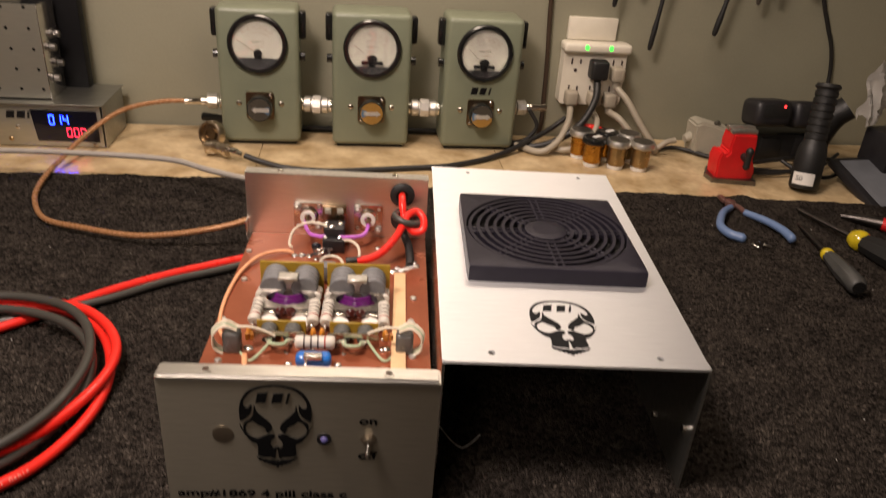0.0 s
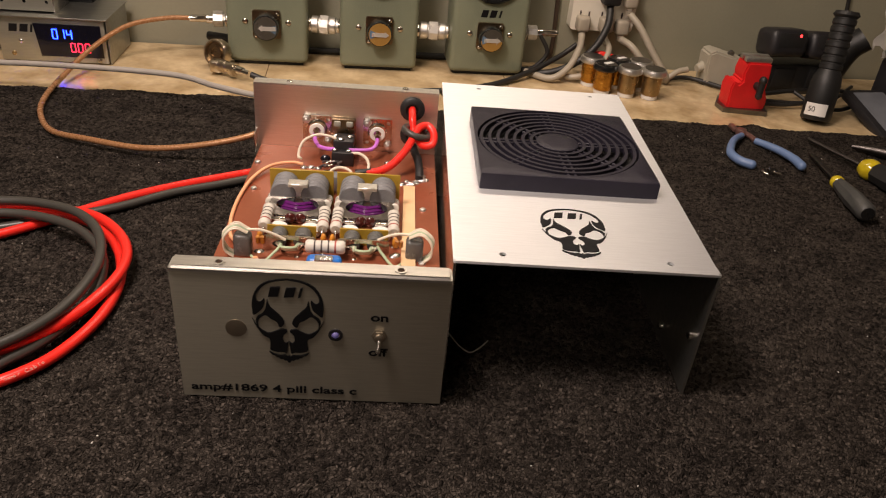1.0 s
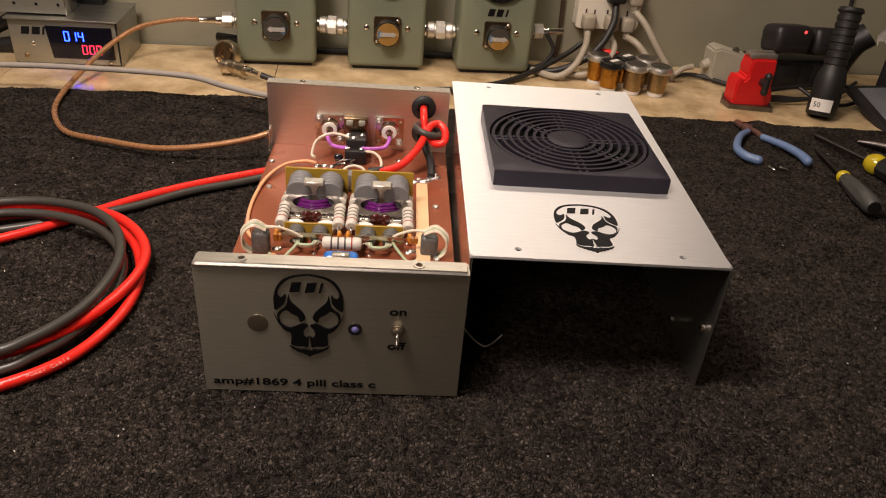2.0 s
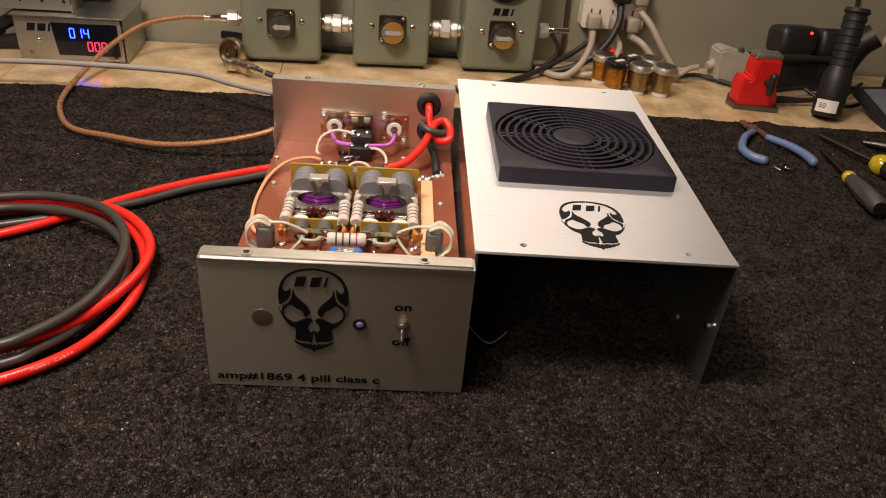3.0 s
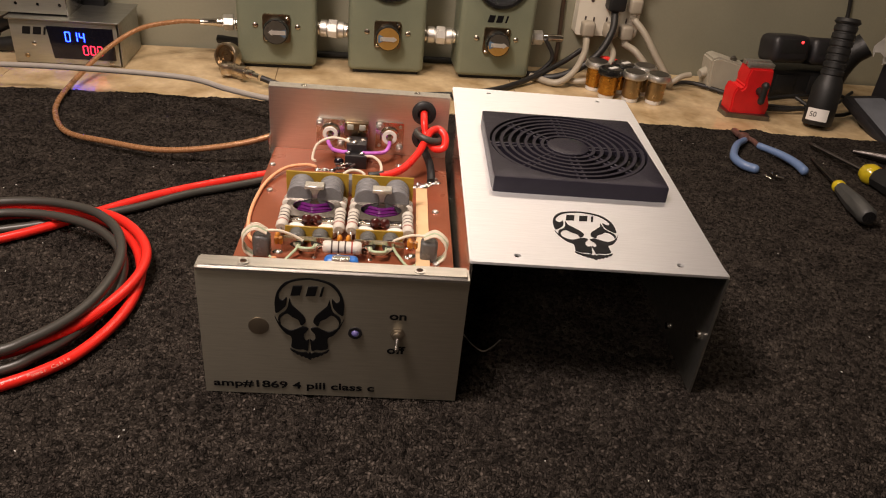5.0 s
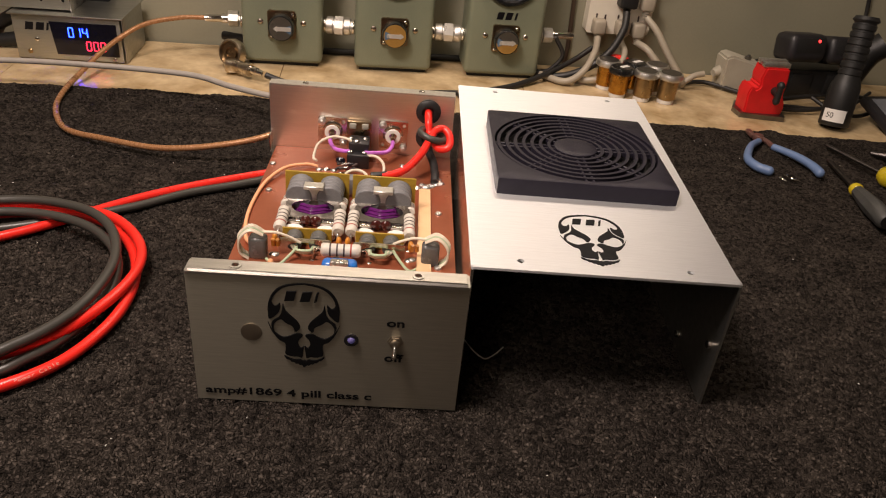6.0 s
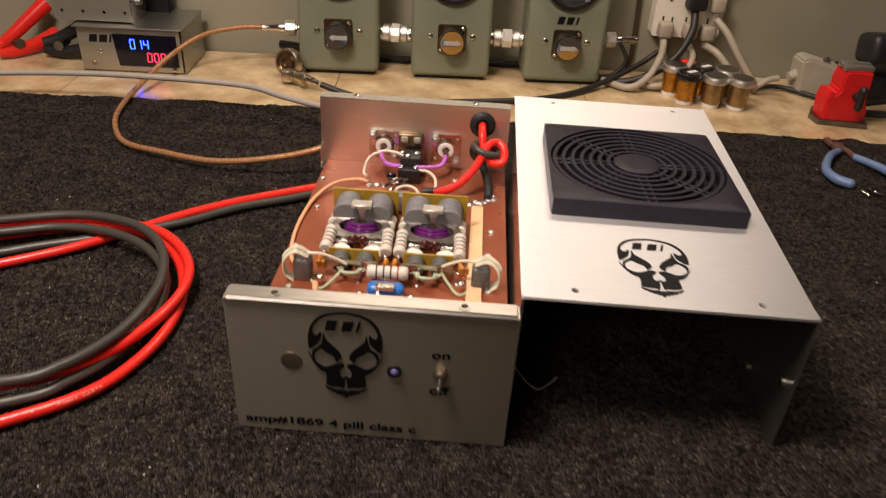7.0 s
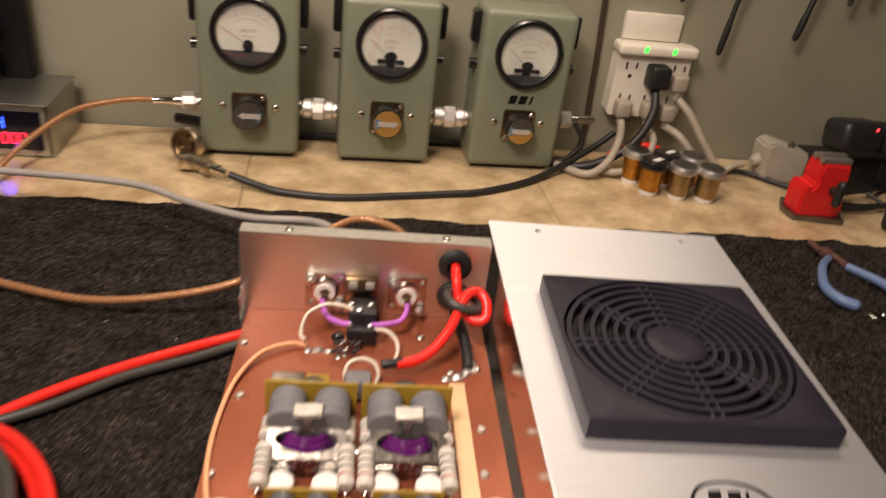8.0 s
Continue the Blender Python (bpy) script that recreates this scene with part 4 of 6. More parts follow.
elbow()
bm = B()
cyl(bm, (-0.135, 0.655, 0.016), (-0.100, 0.645, 0.016), 0.0055, seg=16, bev=0.001)
tagged(put(bm, "black_connector", "rubber"), "black rubber-booted connector behind the meter", "connector")
# Thin dark bar low behind the meters.
bm = B()
cyl(bm, (-0.06, 0.664, 0.0015), (0.27, 0.690, 0.0015), 0.0042, seg=16, bev=0.001)
tagged(put(bm, "dark_bar", "rubber"), "thin dark bar behind the wattmeters", "rod")


# ---- circuit on the copper board (parts of the amplifier) ----
def resistor(parent, a, b, r, bands=4, lead=0.006):
    """Fat grey film resistor with bands and bent leads."""
    a, b = Vector(a), Vector(b)
    L = (b - a).length
    m = track(a, b)
    bm = B()
    lathe(bm, [(r * 0.75, 0), (r * 0.98, L * 0.05), (r, L * 0.16), (r * 0.93, L * 0.22), (r * 0.93, L * 0.78), (r, L * 0.84), (r * 0.98, L * 0.95), (r * 0.75, L)], m, 16)
    ob = part("resistor", bm, "resistor", parent, "grey banded power resistor")
    for i in range(bands):
        bm = B()
        z = L * (0.24 + 0.52 * i / max(1, bands - 1))
        ring(bm, r * 0.9, r * 0.958, L * 0.04, m @ Matrix.Translation((0, 0, z - L * 0.025)), 16)
        part("band", bm, "band_red" if i == bands - 1 else "band_dark", ob)
    d = (b - a).normalized()
    for p, s in ((a, -1), (b, 1)):
        bm = B()
        tube(bm, [p, p + d * s * lead * 0.6, Vector((p.x, p.y, PZ)) + d * s * lead], 0.0006, 6, 4)
        part("lead", bm, "solder", ob)
        blob(parent, p.x + d.x * s * lead, p.y + d.y * s * lead, 0.0018)


def blob(parent, x, y, r=0.0026, z=PZ):
    bm = B()
    ball(bm, (x, y, z), r, (1.0, 0.85, 0.5), 10)
    part("solder_joint", bm, "solder", parent)


def rf_module(parent, cx):
    """One push-pull stage: transformers on olive boards, coil, transistors, resistors."""
    bm = B()
    box(bm, (cx, 0.1665, 0.0545), (0.0465, 0.0016, 0.028), 0.0003, seg=1)
    part("transformer_board", bm, "olive", parent, "olive-yellow end board")
    bm = B()
    box(bm, (cx, 0.1845, 0.046), (0.044, 0.0016, 0.012), 0.0003, seg=1)
    part("transformer_board", bm, "olive", parent)
    for sx in (-0.0110, 0.0110):
        for k in range(4):
            bm = B()
            y = 0.1655 - k * 0.0050
            lathe(bm, [(0.0042, 0), (0.0086, 0), (0.0093, 0.0007), (0.0093, 0.0041), (0.0086, 0.0048), (0.0042, 0.0048)], Matrix.Translation((cx + sx, y, 0.0580)) @ UPRIGHT, 28)
            part("ferrite_bead", bm, "ferrite", parent, "grey ferrite bead")
        bm = B()
        tube(bm, [(cx + sx * 0.5, 0.1685, 0.055), (cx + sx * 0.6, 0.176, 0.0555), (cx + sx * 1.1, 0.179, 0.0540), (cx + sx * 1.4, 0.1765, 0.0500), (cx + sx * 1.5, 0.176, 0.0410)], 0.0023, 8, 5)
        part("red_lead", bm, "red_cable", parent)
    bm = B()
    tube(bm, [(cx - 0.009, 0.1765, 0.0535), (cx, 0.1790, 0.0575), (cx + 0.009, 0.1765, 0.0535)], 0.0034, 10, 6)
    part("sleeve", bm, "grey_cable", parent)
    # tilted tinned bracket with an oval window, coil of purple wire in it
    tilt = Matrix.Translation((cx, 0.1405, 0.0530)) @ pose(0, 0, 0, 25, 0, 0)
    oval = [(0.0150 * math.cos(t), 0.0062 * math.sin(t)) for t in [2 * math.pi * i / 24 for i in range(24)]]
    bm = B()
    slab(bm, round_rect(0, -0.0008, 0.0385, 0.0170, 0.003), 0.0010, tilt, [oval])
    for sx in (-0.017, 0.017):
        box(bm, (cx + sx, 0.1390, 0.0455), (0.0025, 0.012, 0.0090))
    part("tinned_bracket", bm, "tin", parent, "tinned bracket with an oval window")
    bm = B()
    box(bm, (0, 0, -0.0075), (0.0300, 0.0160, 0.0020), 0, tilt)
    part("dark_base", bm, "bead", parent)
    for k in range(5):
        bm = B()
        y = -0.0038 + k * 0.0016
        h = 0.0008 * (k % 2)
        tube(bm, [tilt @ Vector(q) for q in ((-0.0128 + 0.0006 * k, y + 0.0050, -0.006), (-0.0082, y + 0.0012, -0.0012 + h), (0, y - 0.0020, 0.0010 + h), (0.0082, y + 0.0012, -0.0012 + h), (0.0128 - 0.0006 * k, y + 0.0050, -0.006))], 0.0009, 8, 6)
        part("coil_wire", bm, "purple", parent, "purple enamelled coil wire")
    bm = B()
    box(bm, (cx, 0.1465, 0.0672), (0.0140, 0.0085, 0.0026), 0.0004, seg=1)
    box(bm, (cx, 0.1478, 0.0590), (0.0105, 0.0020, 0.0150), 0.0006)
    box(bm, (cx, 0.1478, 0.0530), (0.0300, 0.0012, 0.0030), 0.0004)
    part("mica_clip", bm, "zinc", parent, "shiny clamp clip")
    for sx in (-0.0110, 0.0110):
        bm = B()
        lathe(bm, [(0.0072, 0), (0.0072, 0.0040), (0.0064, 0.0050), (0.0030, 0.0053)], Matrix.Translation((cx + sx, 0.1205, PZ + 0.0012)), 28)
        tr = part("transistor", bm, "ceramic", parent, "round white ceramic power transistor")
        bm = B()
        slab(bm, round_rect(cx + sx, 0.1205, 0.0100, 0.0250, 0.002), 0.0020, Matrix.Translation((0, 0, PZ + 0.0002)))
        part("flange", bm, "solder", tr)
        bm = B()
        box(bm, (cx + sx, 0.1300, 0.0475), (0.0110, 0.0048, 0.0026), 0.0008)
        part("chip_capacitor", bm, "chrome", parent)
    for dx in (-0.0035, 0.0035):
        bm = B()
        ball(bm, (cx + dx, 0.1285, 0.0490), 0.0042, (1, 0.55, 1), 14)
        part("disc_capacitor", bm, "maroon", parent, "glossy maroon disc capacitor")
    bm = B()
    box(bm, (cx, 0.1100, 0.0475), (0.0330, 0.0014, 0.0130), 0.0003, seg=1)
    part("input_board", bm, "olive", parent)
    for sx in (-0.0080, 0.0080):
        bm = B()
        lathe(bm, [(0.0030, 0), (0.0054, 0), (0.0058, 0.0005), (0.0058, 0.0098), (0.0054, 0.0102), (0.0030, 0.0102)], Matrix.Translation((cx + sx, 0.1095, 0.0478)) @ UPRIGHT, 22)
        part("input_ferrite", bm, "bead", parent)
    hole = [(cx + 0.0115 * math.cos(t), 0.0465 + 0.0036 * math.sin(t)) for t in [2 * math.pi * i / 20 for i in range(20)]]
    bm = B()
    slab(bm, round_rect(cx, 0.0470, 0.0350, 0.0115, 0.002), 0.0010, Matrix.Translation((0, 0.0985, 0)) @ UPRIGHT, [hole])
    part("tinned_end", bm, "tin", parent)
    for k in range(4):
        bm = B()
        o = 0.0012 * k
        tube(bm, [(cx - 0.009 + o, 0.0990, 0.0465), (cx - 0.004, 0.0940 - o, 0.0450 + o), (cx + 0.004, 0.0940 - o, 0.0450 + o), (cx + 0.009 - o, 0.0990, 0.0465)], 0.0010, 7, 6)
        part("winding", bm, "green_wire" if k % 2 else "white_wire", parent)
    for sx in (-1, 1):
        resistor(parent, (cx + sx * 0.0196, 0.1390, 0.0515), (cx + sx * 0.0200, 0.1155, 0.0490), 0.0043)
        resistor(parent, (cx + sx * 0.0200, 0.1580, 0.0500), (cx + sx * 0.0198, 0.1430, 0.0530), 0.0037, 3, 0.003)
        bm = B()
        ball(bm, (cx + sx * 0.0215, 0.1080, 0.0455), 0.0030, (0.7, 1, 1.5), 10)
        part("bead_capacitor", bm, "orange_cap", parent, "orange bead capacitor")


def lift(parent, before, by):
    """Moves the parts made since before."""
    for ob in parent.children:
        if ob not in before:
            ob.location = ob.location + Vector(by)


def circuit(parent):
    for cx in (0.0485, 0.0975):
        rf_module(parent, cx)
    resistor(parent, (0.0600, 0.0910, 0.0500), (0.0860, 0.0915, 0.0500), 0.0046)
    bm = B()
    box(bm, (0.0735, 0.0770, 0.0465), (0.0230, 0.0100, 0.0095), 0.0035, seg=3)
    part("blue_capacitor", bm, "blue_cap", parent, "blue lacquered capacitor")
    bm = B()
    box(bm, (0.0735, 0.0740, 0.0512), (0.0120, 0.0060, 0.0035), 0.0012)
    tube(bm, [(0.0700, 0.0730, 0.0490), (0.0695, 0.0670, 0.0500), (0.0690, 0.0630, PZ)], 0.0010, 6, 4)
    part("silver_tab", bm, "solder", parent)
    start = set(parent.children)
    # corner chokes: a ferrite block with loops of white and green wire
    for cx, cy in ((0.0190, 0.0985), (0.1320, 0.1020)):
        bm = B()
        box(bm, (cx, cy, 0.0420), (0.0118, 0.0095, 0.0165), 0.0025, seg=3)
        ch = part("choke_core", bm, "bead", parent, "dark ferrite choke block")
        s = -1 if cx < 0.05 else 1
        for k in range(5):
            bm = B()
            o = 0.0016 * k
            tube(bm, [(cx - s * 0.004, cy - 0.004 + o, 0.0525), (cx + s * 0.0040, cy - 0.005 + o, 0.0560 + 0.0003 * k), (cx + s * (0.0105 + 0.0005 * k), cy - 0.006 + o, 0.0500), (cx + s * 0.0110, cy - 0.006 + o, 0.0400), (cx + s * 0.0060, cy - 0.005 + o, 0.0345)], 0.00062, 7, 6)
            part("choke_wire", bm, "green_wire" if k == 2 else "white_wire", ch)
        bm = B()
        tube(bm, [(cx - s * 0.003, cy, 0.0530), (cx - s * 0.012, cy + 0.001, 0.0525), (cx - s * 0.021, cy + 0.003, 0.0480), (cx - s * 0.027, cy + 0.004, 0.0440)], 0.0010, 8, 6)
        part("choke_lead", bm, "white_wire", ch)
        bm = B()
        tube(bm, [(cx - s * 0.005, cy - 0.003, 0.0350), (cx - s * 0.013, cy - 0.012, 0.0350), (cx - s * 0.021, cy - 0.004, 0.0390), (cx - s * 0.025, cy + 0.000, 0.0430)], 0.0010, 8, 6)
        part("choke_lead", bm, "green_wire", ch)
        for dx in (9, 12):
            bm = B()
            tube(bm, [(cx - s * dx * 0.001, cy + 0.004, PZ), (cx - s * dx * 0.001, cy + 0.003, 0.046)], 0.0014, 8, 2)
            part("bead_capacitor", bm, "orange_cap", parent)
        blob(parent, cx - s * 0.012, cy - 0.007, 0.0030)
    lift(parent, start, (0, -0.006, 0.0065))
    # cream strap along the side, orange jumper on the other
    bm = B()
    slab(bm, [(0.1230, 0.052), (0.1330, 0.052), (0.1330, 0.2000), (0.1242, 0.2000)], 0.0022, Matrix.Translation((0, 0, PZ + 0.0002)))
    part("cream_strap", bm, "cream", parent, "cream insulated flat strap")
    start = set(parent.children)
    bm = B()
    tube(bm, [(0.0400, 0.2380, 0.0370), (0.0300, 0.2370, 0.0385), (0.0150, 0.2270, 0.0390), (0.0045, 0.2040, 0.0380), (0.0005, 0.1750, 0.0370), (0.0010, 0.1450, 0.0370), (0.0060, 0.1180, 0.0390), (0.0120, 0.1050, 0.0420)], 0.0014, 10, 8)
    part("orange_jumper", bm, "orange_wire", parent, "peach-coloured jumper wire")
    bm = B()
    tube(bm, [(0.0270, 0.0930, 0.0370), (0.0300, 0.0780, 0.0365), (0.0360, 0.0680, 0.0360), (0.0460, 0.0580, PZ)], 0.0019, 8, 6)
    part("orange_jumper", bm, "orange_wire", parent)
    lift(parent, start, (0.001, -0.008, 0.0055))
    # row of bright capped posts just behind the front panel
    for i in range(7):
        bm = B()
        lathe(bm, [(0.0052, 0), (0.0052, 0.0105), (0.0047, 0.0122), (0.0030, 0.0132), (0.0010, 0.0135)], Matrix.Translation((0.0215 + i * 0.0175, 0.0510 + 0.0007 * i, PZ)), 20)
        part("capped_post", bm, "ceramic", parent, "pale round-capped post")
    for x, y in ((0.0040, 0.2315), (0.1370, 0.1330), (0.0045, 0.1290), (0.1400, 0.2150), (0.0045, 0.0600), (0.1370, 0.0600), (0.0090, 0.1850), (0.1390, 0.1650), (0.1375, 0.0900), (0.0120, 0.0800)):
        bm = B()
        screw_head(bm, Matrix.Translation((x, y, PZ)), 0.0026, 0.0018)
        part("board_screw", bm, "zinc", parent)
    for x, y, r in ((0.1300, 0.2190, 0.0042), (0.1370, 0.2260, 0.0040), (0.1230, 0.2170, 0.0036), (0.1420, 0.2270, 0.0030), (0.0420, 0.2380, 0.0032), (0.0480, 0.2390, 0.0034), (0.0540, 0.2380, 0.0030), (0.0740, 0.1580, 0.0040), (0.0250, 0.2010, 0.0030),
                    (0.1340, 0.2220, 0.0036), (0.1265, 0.2230, 0.0028), (0.1400, 0.2330, 0.0030), (0.0600, 0.2330, 0.0024), (0.0640, 0.2350, 0.0022), (0.0280, 0.1065, 0.0030), (0.1180, 0.1080, 0.0030), (0.0700, 0.1060, 0.0026), (0.0570, 0.0900, 0.0026), (0.0890, 0.0900, 0.0026), (0.1100, 0.2560, 0.0030)):
        blob(parent, x, y - 0.011, r)
    start = set(parent.children)
    # relay block and terminal between the sockets
    bm = B()
    box(bm, (0.0715, 0.2780, 0.0500), (0.0205, 0.0060, 0.0250), 0.0010)
    tb = part("terminal_block", bm, "socket", parent, "small smoky terminal block with two pale contacts")
    for dx in (-0.0052, 0.0052):
        bm = B()
        box(bm, (0.0715 + dx, 0.2740, 0.0590), (0.0058, 0.0030, 0.0048), 0.0010)
        part("contact", bm, "dial", tb)
    bm = B()
    box(bm, (0.0730, 0.2620, 0.0430), (0.0170, 0.0180, 0.0190), 0.0012)
    box(bm, (0.0730, 0.2500, 0.0390), (0.0180, 0.0080, 0.0120), 0.0010)
    rl = part("relay", bm, "black_plastic", parent, "small black relay")
    for dx, dy, dz in ((-0.006, 0.262, 0.0530), (0.006, 0.262, 0.0530), (-0.006, 0.2500, 0.0460), (0.006, 0.2500, 0.0460), (-0.001, 0.2560, 0.0530)):
        bm = B()
        ball(bm, (0.0720 + dx, dy, dz), 0.0022, (1.3, 1, 0.7), 8)
        part("pin", bm, "solder", rl)
    for x0, x1 in ((0.0480, 0.0660), (0.1005, 0.0780)):
        bm = B()
        s = 1 if x0 < 0.07 else -1
        tube(bm, [(x0, 0.2720, 0.0500), (x0 + s * 0.0005, 0.2660, 0.0465), (x0 + s * 0.0050, 0.2590, 0.0440), (x1 - s * 0.0050, 0.2520, 0.0455), (x1, 0.2500, 0.0465)], 0.0017, 9, 7)
        part("socket_wire", bm, "lilac", parent, "lilac hook-up wire")
    bm = B()
    tube(bm, [(0.0400, 0.2400, PZ), (0.0370, 0.2460, 0.0410), (0.0400, 0.2530, 0.0500), (0.0500, 0.2570, 0.0550), (0.0600, 0.2570, 0.0550), (0.0670, 0.2560, 0.0530)], 0.0011, 8, 7)
    part("white_jumper", bm, "white_wire", parent)
    board = PZ - 0.008
    for pts in ([(0.0660, 0.2120, board), (0.0645, 0.2140, 0.0380), (0.0670, 0.2180, 0.0430), (0.0740, 0.2200, 0.0445), (0.0810, 0.2180, 0.0430), (0.0835, 0.2140, 0.0380), (0.0820, 0.2120, board)],
                [(0.0800, 0.2490, 0.0440), (0.0870, 0.2480, 0.0445), (0.0930, 0.2440, 0.0420), (0.0950, 0.2380, 0.0380), (0.0930, 0.2330, board)]):
        bm = B()
        tube(bm, pts, 0.0012, 8, 7)
        part("white_loop", bm, "white_wire", parent)
    bm = B()
    box(bm, (0.0720, 0.2000, 0.0420), (0.0150, 0.0120, 0.0140), 0.0030)
    part("grey_sleeve", bm, "ferrite", parent)
    bm = B()
    box(bm, (0.0340, 0.2010, 0.0375), (0.0180, 0.0180, 0.0080), 0.0008)
    part("tin_block", bm, "tin", parent)
    bm = B()
    box(bm, (0.0500, 0.2040, 0.0370), (0.0130, 0.0140, 0.0060), 0.0008)
    part("small_board", bm, "olive", parent)
    for i in range(10):
        x, y = 0.0560 + 0.0030 * (i % 5) + 0.001 * (i // 5), 0.2330 + 0.0075 * (i // 5)
        bm = B()
        cyl(bm, (x, y, 0.0375 + 0.0006 * (i % 3)), (x + 0.0035, y + 0.0030, 0.0385), 0.0011, seg=8)
        part("small_component", bm, ("black_plastic", "band_dark", "solder", "maroon")[i % 4], parent)
    bm = B()
    ball(bm, (0.0590, 0.2450, 0.0400), 0.0030, (1.4, 1, 1), 10)
    part("small_capacitor", bm, "display_window", parent)
    bm = B()
    cyl(bm, (0.0850, 0.2210, 0.0400), (0.0980, 0.2230, 0.0410), 0.0028, seg=12, bev=0.0006)
    part("heat_shrink", bm, "rubber", parent)

    lift(parent, start, (0, -0.013, 0.0080))


circuit(amp)

def moved(pts, dx, dy, dz):
    return [(x + dx, y + dy, z + dz) for x, y, z in pts]


# ---- power leads ----
# red lead: in through the upper grommet, knotted, across to the supply rail
cable("red_lead", moved([(0.1308, 0.286, 0.0745), (0.1308, 0.276, 0.0740), (0.1312, 0.268, 0.070), (0.1330, 0.262, 0.062), (0.1400, 0.2500, 0.0560), (0.1478, 0.2480, 0.0580), (0.1490, 0.2560, 0.0640), (0.1440, 0.2620, 0.0680), (0.1370, 0.2590, 0.0670), (0.1320, 0.2510, 0.0610), (0.1260, 0.2400, 0.0540), (0.1160, 0.2300, 0.0460), (0.1060, 0.2250, 0.0420), (0.0960, 0.2230, 0.0405)], -0.002, -0.014, 0.0075),
      0.0032, "red_cable", "thick red lead knotted inside the amplifier", n=10)
cable("black_lead", moved([(0.132, 0.286, 0.051), (0.132, 0.274, 0.0500), (0.1330, 0.264, 0.0460), (0.1370, 0.250, 0.0420), (0.1385, 0.238, 0.0380), (0.1385, 0.2280, 0.0350)], -0.002, -0.014, 0.0080),
      0.0034, "rubber", "thick black lead from grommet to copper board")
bm = B()
tube(bm, [(0.1335 + 0.0105 * math.cos(a), 0.2450 + 0.0095 * math.sin(a), 0.0705 - 0.0025 * math.cos(a)) for a in [2 * math.pi * i / 10 for i in range(10)]], 0.0029, 10, 6, closed=True)
tagged(put(bm, "cable_loop", "grey_cable"), "dark grey sleeve looped round the red knot", "cable tie")


def settle(pts):
    """Draws raised turns of the coil inwards over the lower ones."""
    out = []
    for x, y, z in pts:
        k = max(0.0, z - 0.005) / 0.304 if x < 0.0 else 0.0
        out.append((x + (0.10 - x) * k, y + (-0.343 - y) * k, z))
    return out


# two long leads from the rear panel to a loose coil on the towel
red_cable = cable("red_power_cable", settle([(0.1288, 0.272, 0.0818), (0.128, 0.305, 0.072), (0.105, 0.335, 0.030), (0.060, 0.325, 0.010), (0.015, 0.298, 0.0065), (-0.0300, 0.2750, 0.0055), (-0.0700, 0.2505, 0.0055), (-0.1050, 0.2240, 0.0050), (-0.1400, 0.1915, 0.0045), (-0.1750, 0.1600, 0.0040), (-0.2250, 0.1270, 0.0035),
                          (-0.300, 0.080, 0.0035), (-0.350, 0.020, 0.0035), (-0.330, -0.050, 0.0035), (-0.250, -0.062, 0.0035), (-0.170, -0.037, 0.0035), (-0.1210, -0.0105, 0.0038), (-0.0930, 0.0110, 0.0040), (-0.0780, 0.0350, 0.0040), (-0.0690, 0.0700, 0.0042), (-0.0710, 0.1080, 0.0045), (-0.0830, 0.1420, 0.0050), (-0.1050, 0.1720, 0.0055), (-0.1330, 0.1880, 0.0065), (-0.1700, 0.1900, 0.0070), (-0.2100, 0.1800, 0.0060),
                          (-0.280, 0.140, 0.0055), (-0.330, 0.070, 0.0090), (-0.300, 0.010, 0.0100), (-0.220, 0.000, 0.0100), (-0.1420, 0.0140, 0.0105), (-0.1080, 0.0340, 0.0110), (-0.0860, 0.0650, 0.0115), (-0.0740, 0.1050, 0.0120), (-0.0760, 0.1400, 0.0125), (-0.0920, 0.1700, 0.0125), (-0.1180, 0.1930, 0.0120), (-0.1500, 0.2010, 0.0110), (-0.1900, 0.2010, 0.0100), (-0.2200, 0.1940, 0.0090), (-0.300, 0.160, 0.0060), (-0.400, 0.130, 0.0040)]),
      0.0037, "red_cable", "thick red power cable coiled loosely on the towel", n=7)
cable("black_power_cable", settle([(0.1300, 0.272, 0.0590), (0.126, 0.308, 0.045), (0.095, 0.325, 0.010), (0.050, 0.310, 0.0045), (0.010, 0.290, 0.0038), (-0.0300, 0.2640, 0.0036), (-0.0700, 0.2410, 0.0036), (-0.1050, 0.2120, 0.0036), (-0.1430, 0.1890, 0.0036), (-0.1750, 0.1720, 0.0036), (-0.2080, 0.1560, 0.0036),
                            (-0.280, 0.110, 0.0036), (-0.320, 0.040, 0.0036), (-0.290, -0.030, 0.0036), (-0.210, -0.030, 0.0036), (-0.1260, 0.0020, 0.0060), (-0.1060, 0.0200, 0.0068), (-0.0920, 0.0420, 0.0070), (-0.0820, 0.0780, 0.0080), (-0.0860, 0.1180, 0.0105), (-0.1010, 0.1500, 0.0125), (-0.1260, 0.1740, 0.0135), (-0.1560, 0.1870, 0.0130), (-0.1850, 0.1900, 0.0120), (-0.2150, 0.1830, 0.0110),
                            (-0.280, 0.150, 0.0110), (-0.330, 0.080, 0.0150), (-0.300, 0.015, 0.0165), (-0.220, 0.005, 0.0170), (-0.1400, 0.0180, 0.0175), (-0.1150, 0.0360, 0.0180), (-0.0980, 0.0640, 0.0185), (-0.0910, 0.0980, 0.0190), (-0.0930, 0.1350, 0.0195), (-0.1080, 0.1720, 0.0195), (-0.1320, 0.1970, 0.0190), (-0.1600, 0.2080, 0.0180), (-0.1900, 0.2100, 0.0165), (-0.2250, 0.2010, 0.0150), (-0.300, 0.170, 0.0110), (-0.400, 0.120, 0.0045)]),
      0.0035, "grey_cable", "thick dark grey power cable coiled with the red one", n=7)


